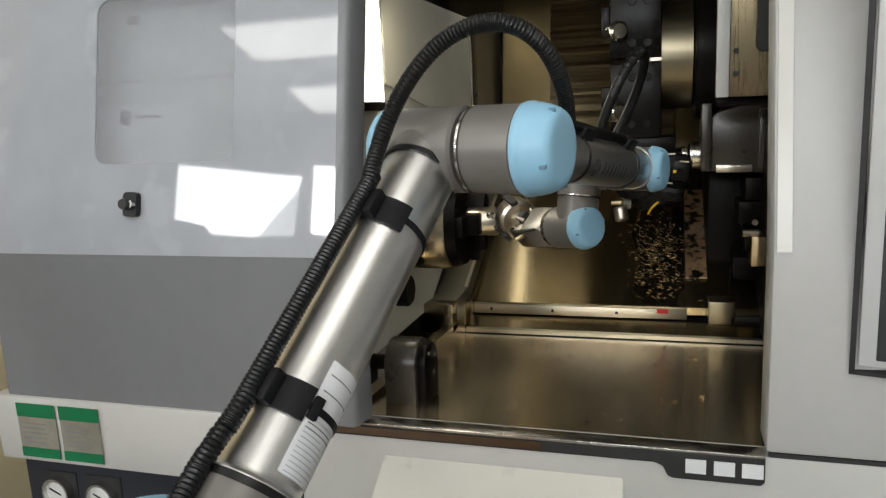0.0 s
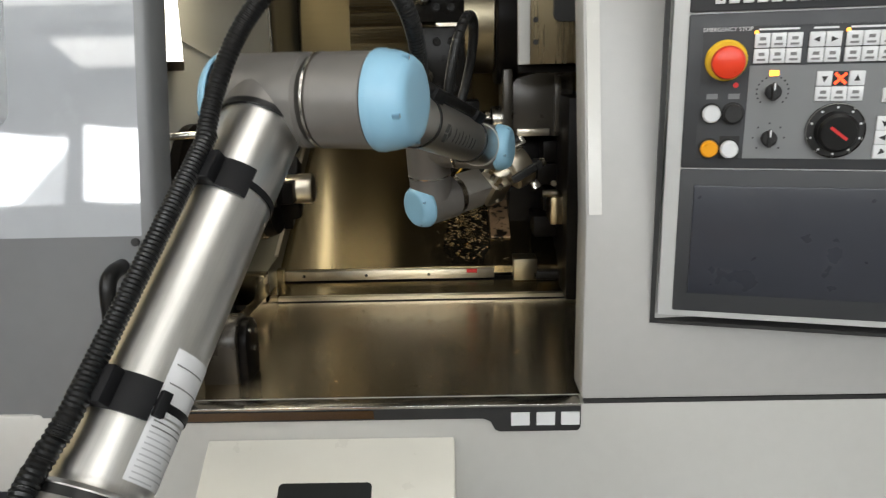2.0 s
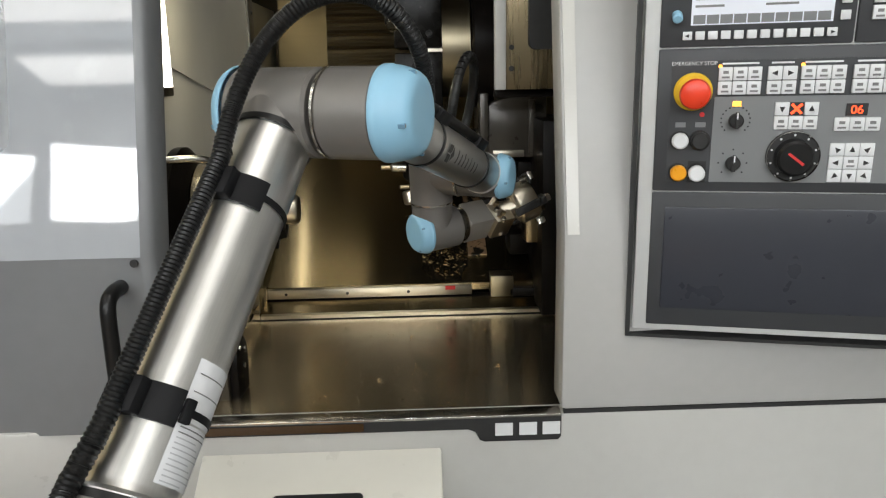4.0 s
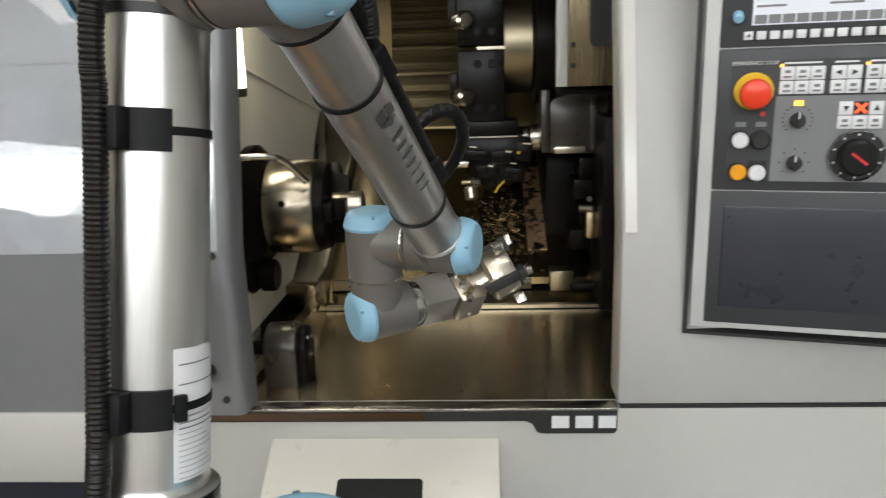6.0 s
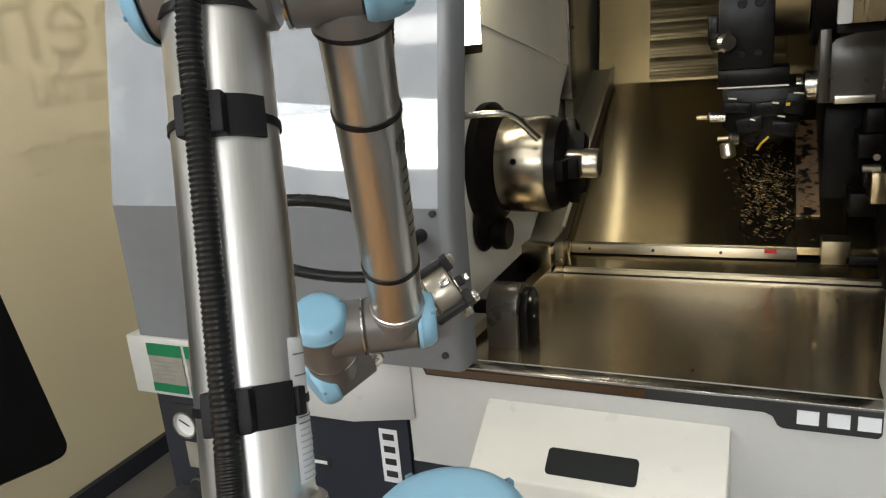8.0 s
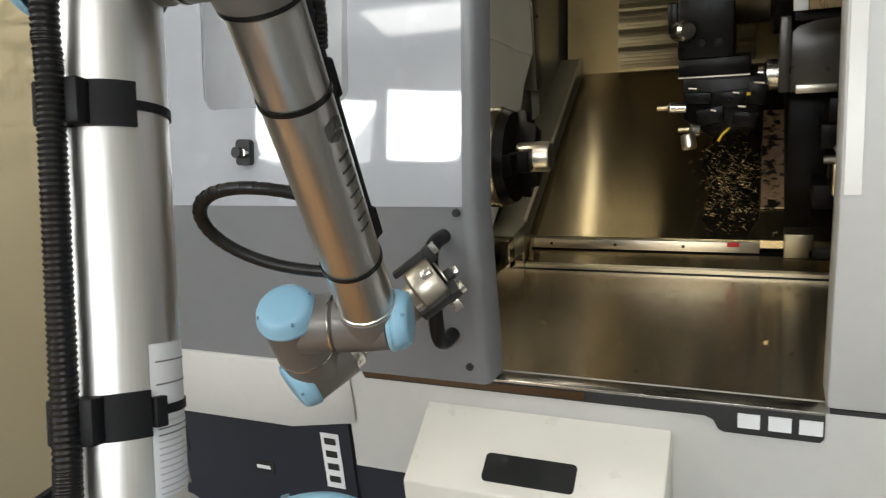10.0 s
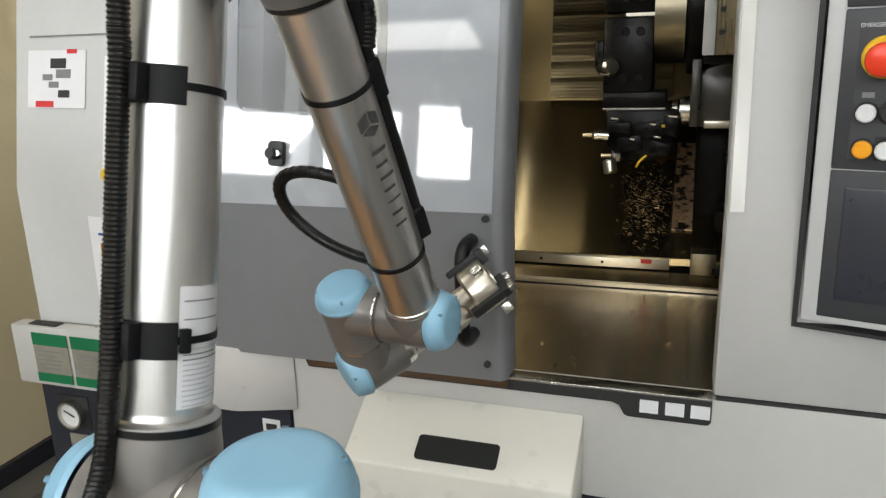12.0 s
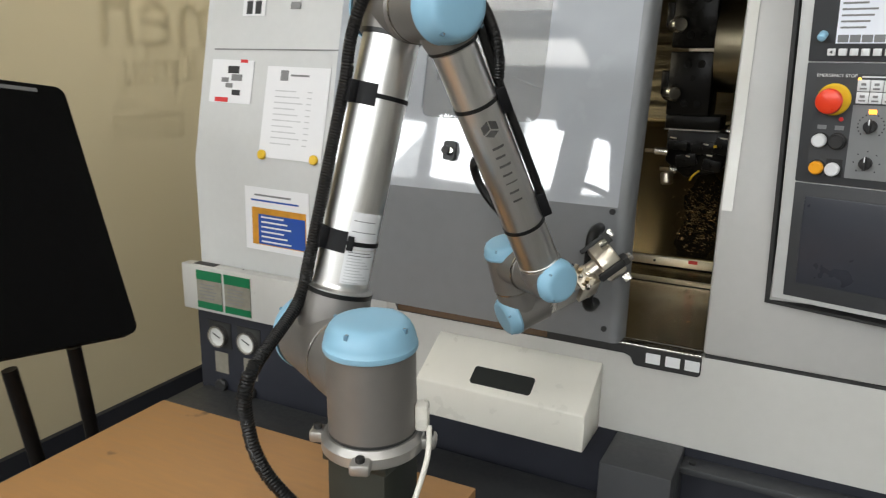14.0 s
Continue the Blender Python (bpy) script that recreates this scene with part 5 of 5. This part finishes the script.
for top, foot in (((-1.045, -0.40, 0.95), (-1.0, -0.36, FLOOR)), ((-1.05, -0.52, 0.95), (-1.0, -0.44, FLOOR))):
    part("leg", rodm(BM.inverted() @ Vector(top), BM.inverted() @ Vector(foot), 0.013, 12), DARK, board)


# ---- motion of the robot, its hoses and the door ----
JOINTS = [
    (0, 76.0, 52.0, 47.7, 96.5, 26.7),
    (0.5, 72.4, 47.6, 55.7, 90.9, 31.7),
    (1, 75.2, 35.3, 78.2, 84.9, 84.0),
    (1.5, 78.3, 34.7, 80.1, 81.9, 95.6),
    (2, 72.4, 48.9, 55.3, 68.2, 124.3),
    (2.5, 68.8, 51.8, 50.8, 72.3, 142.8),
    (3, 68.8, 51.7, 50.7, 74.9, 129.6),
    (5.5, 72.5, 24.6, 100.0, 51.1, 130.3),
    (6, 73.6, 11.1, 121.1, 46.4, 131.4),
    (6.5, 83.1, 12.5, 125.1, 33.0, 136.6),
    (7, 118.3, 19.9, 130.8, -7.1, 150.7),
    (9.5, 111.5, 23.7, 127.7, -5.0, 133.9),
    (10, 106.4, 20.1, 132.0, -2.3, 137.4),
    (11, 95.9, 16.5, 136.8, 0.1, 132.8),
    (11.5, 89.8, 15.0, 138.7, 1.1, 127.8),
    (12.5, 78.1, 13.9, 140.3, 3.7, 118.9),
    (13, 71.7, 14.0, 140.2, 4.4, 114.6),
    (13.5, 66.4, 15.1, 138.6, 8.5, 108.0),
    (14, 60.6, 15.0, 138.3, 8.4, 99.5),
]
TIMES = [0.25 * i for i in range(57)]


def eased(t, ts, vs):
    """Smooth value between rows, without overshoot."""
    i = max(0, min(len(ts) - 2, sum(1 for s in ts if s <= t) - 1))

    def slope(j):
        if j <= 0 or j >= len(ts) - 1:
            return 0.0
        a, b = (vs[j] - vs[j - 1]) / (ts[j] - ts[j - 1]), (vs[j + 1] - vs[j]) / (ts[j + 1] - ts[j])
        return 0.0 if a * b <= 0 else 2 * a * b / (a + b)
    h = ts[i + 1] - ts[i]
    s = max(0.0, min(1.0, (t - ts[i]) / h))
    m0, m1 = slope(i) * h, slope(i + 1) * h
    return (2 * s ** 3 - 3 * s * s + 1) * vs[i] + (s ** 3 - 2 * s * s + s) * m0 + (3 * s * s - 2 * s ** 3) * vs[i + 1] + (s ** 3 - s * s) * m1


def joint(t, k):
    return eased(t, [r[0] for r in JOINTS], [r[k] for r in JOINTS])


def links(t):
    """The poses of the six links in the robot's space."""
    q = [joint(t, k) for k in range(1, 6)]
    m1 = pose(0, 0, H1, 0, 0, q[0])
    m2 = m1 @ pose(0, SO, 0, 0, q[1], 0)
    m3 = m2 @ pose(0, -EO, A2, 0, q[2], 0)
    m4 = m3 @ pose(0, 0, A3, 0, q[3], 0)
    m5 = m4 @ pose(0, WL, 0, 0, 0, q[4])
    m6 = m5 @ pose(0, 0, D5, 0, 35, 0)
    return m1, m2, m3, m4, m5, m6


def bezier(a, b, c, d, n):
    return [((1 - u) ** 3) * a + 3 * u * (1 - u) ** 2 * b + 3 * u * u * (1 - u) * c + u ** 3 * d for u in [i / n for i in range(n + 1)]]


def elbow_curve(t):
    """The free hose loop over the elbow, from the upper arm's clip to the forearm's clip."""
    m1, m2, m3, m4, m5, m6 = links(t)
    a = m2 @ (HD * HR + Vector((0, 0, 0.341)))
    slack = eased(t, [0, 3.2, 5.4, 14], [1.0, 1.0, 0.0, 0.0])
    b = m3 @ (FD * (TF + 0.010) + Vector((0, 0, 0.10 - 0.021 * slack)))
    da = m2.to_3x3() @ Vector((-0.03 - 0.012 * slack, 0.029 * slack, 0.21 - 0.019 * slack))
    db = m3.to_3x3() @ Vector((0.043 + 0.072 * slack, 0.025 + 0.038 * slack, 0.12 + 0.07 * slack))
    return bezier(a, a + da, b - db, b, 36)


def wrist_curve(t):
    """The free hose loop from the forearm's lower clip back to the wrist."""
    m3 = links(t)[2]
    ts = [0, 3.2, 5.4, 6.0, 6.4, 6.8, 14]
    ox = eased(t, ts, [-0.17, -0.19, -0.10, -0.09, -0.09, -0.05, -0.05])
    oy = eased(t, ts, [-0.05, 0.0, -0.045, -0.055, 0.05, 0.18, 0.185])
    return bezier(m3 @ Vector((-0.028, 0.012, 0.257)), m3 @ Vector((ox, oy, 0.19)), m3 @ Vector((ox, oy * 1.05, 0.352)), m3 @ Vector((-0.015, 0.028, 0.335)), 24)


def tail_curve(t):
    """The hose that hangs from the lower clip past the shoulder to the table."""
    m2 = links(t)[1]
    a = m2 @ (HD * HR + Vector((0, 0, 0.115)))
    a1 = m2 @ (HD * (HR + 0.004) + Vector((0, 0, 0.05)))
    fixed = [Vector(p) - BASE for p in ((-0.405, -0.635, 1.13), (-0.41, -0.64, 1.07), (-0.385, -0.64, 1.01), (-0.31, -0.635, 0.955), (-0.22, -0.62, 0.90))]
    return smooth_path([a, a1] + fixed, 5)


def hose_pieces(name, curve, r, rib):
    """Short rigid corrugated pieces laid along a curve, each longer than its gap so that they overlap."""
    pts = curve(0.0)
    longest = max(max((q - p).length for p, q in zip(c, c[1:])) for c in (curve(t) for t in TIMES))
    bm = tube_path(bmesh.new(), [(0, 0, -longest * 0.62), (0, 0, longest * 0.62)], r, 12, rib, 0.0038)
    me = mesh_of(name, bm, RUBBER)
    out = []
    for i in range(len(pts) - 1):
        ob = new(name, me)
        ob.parent = robot
        out.append(ob)
    return out


elbow_hose = hose_pieces("hose_segment", elbow_curve, 0.0076, 0.07)
tail_hose = hose_pieces("tail_hose_segment", tail_curve, 0.0076, 0.07)
wrist_hose = hose_pieces("wrist_hose_segment", wrist_curve, 0.006, 0.035)


def motions():
    for part_ob, k in ((shoulder, 0), (upper_arm, 1), (forearm, 2), (wrist1, 3), (wrist2, 4), (tool, 5)):
        walk(part_ob, [(t, links(t)[k]) for t in TIMES])
    for pieces, curve in ((elbow_hose, elbow_curve), (tail_hose, tail_curve), (wrist_hose, wrist_curve)):
        laid = [curve(t) for t in TIMES]
        for i, ob in enumerate(pieces):
            rows = []
            for t, c in zip(TIMES, laid):
                d = (c[i + 1] - c[i]).normalized()
                m = Vector((0, 0, 1)).rotation_difference(d).to_matrix().to_4x4()
                rows.append((t, Matrix.Translation((c[i] + c[i + 1]) / 2) @ m))
            walk(ob, rows)
    walk(door, [(t, pose(x, 0, 0)) for t, x in ((0, DOOR0), (7.1, DOOR0), (7.6, DOOR0), (9.5, -0.452), (10, -0.386), (10.5, -0.352), (11, -0.324), (11.5, -0.295), (12, -0.268), (12.5, -0.242), (13, -0.194), (13.5, -0.163), (14, -0.135))])


motions()
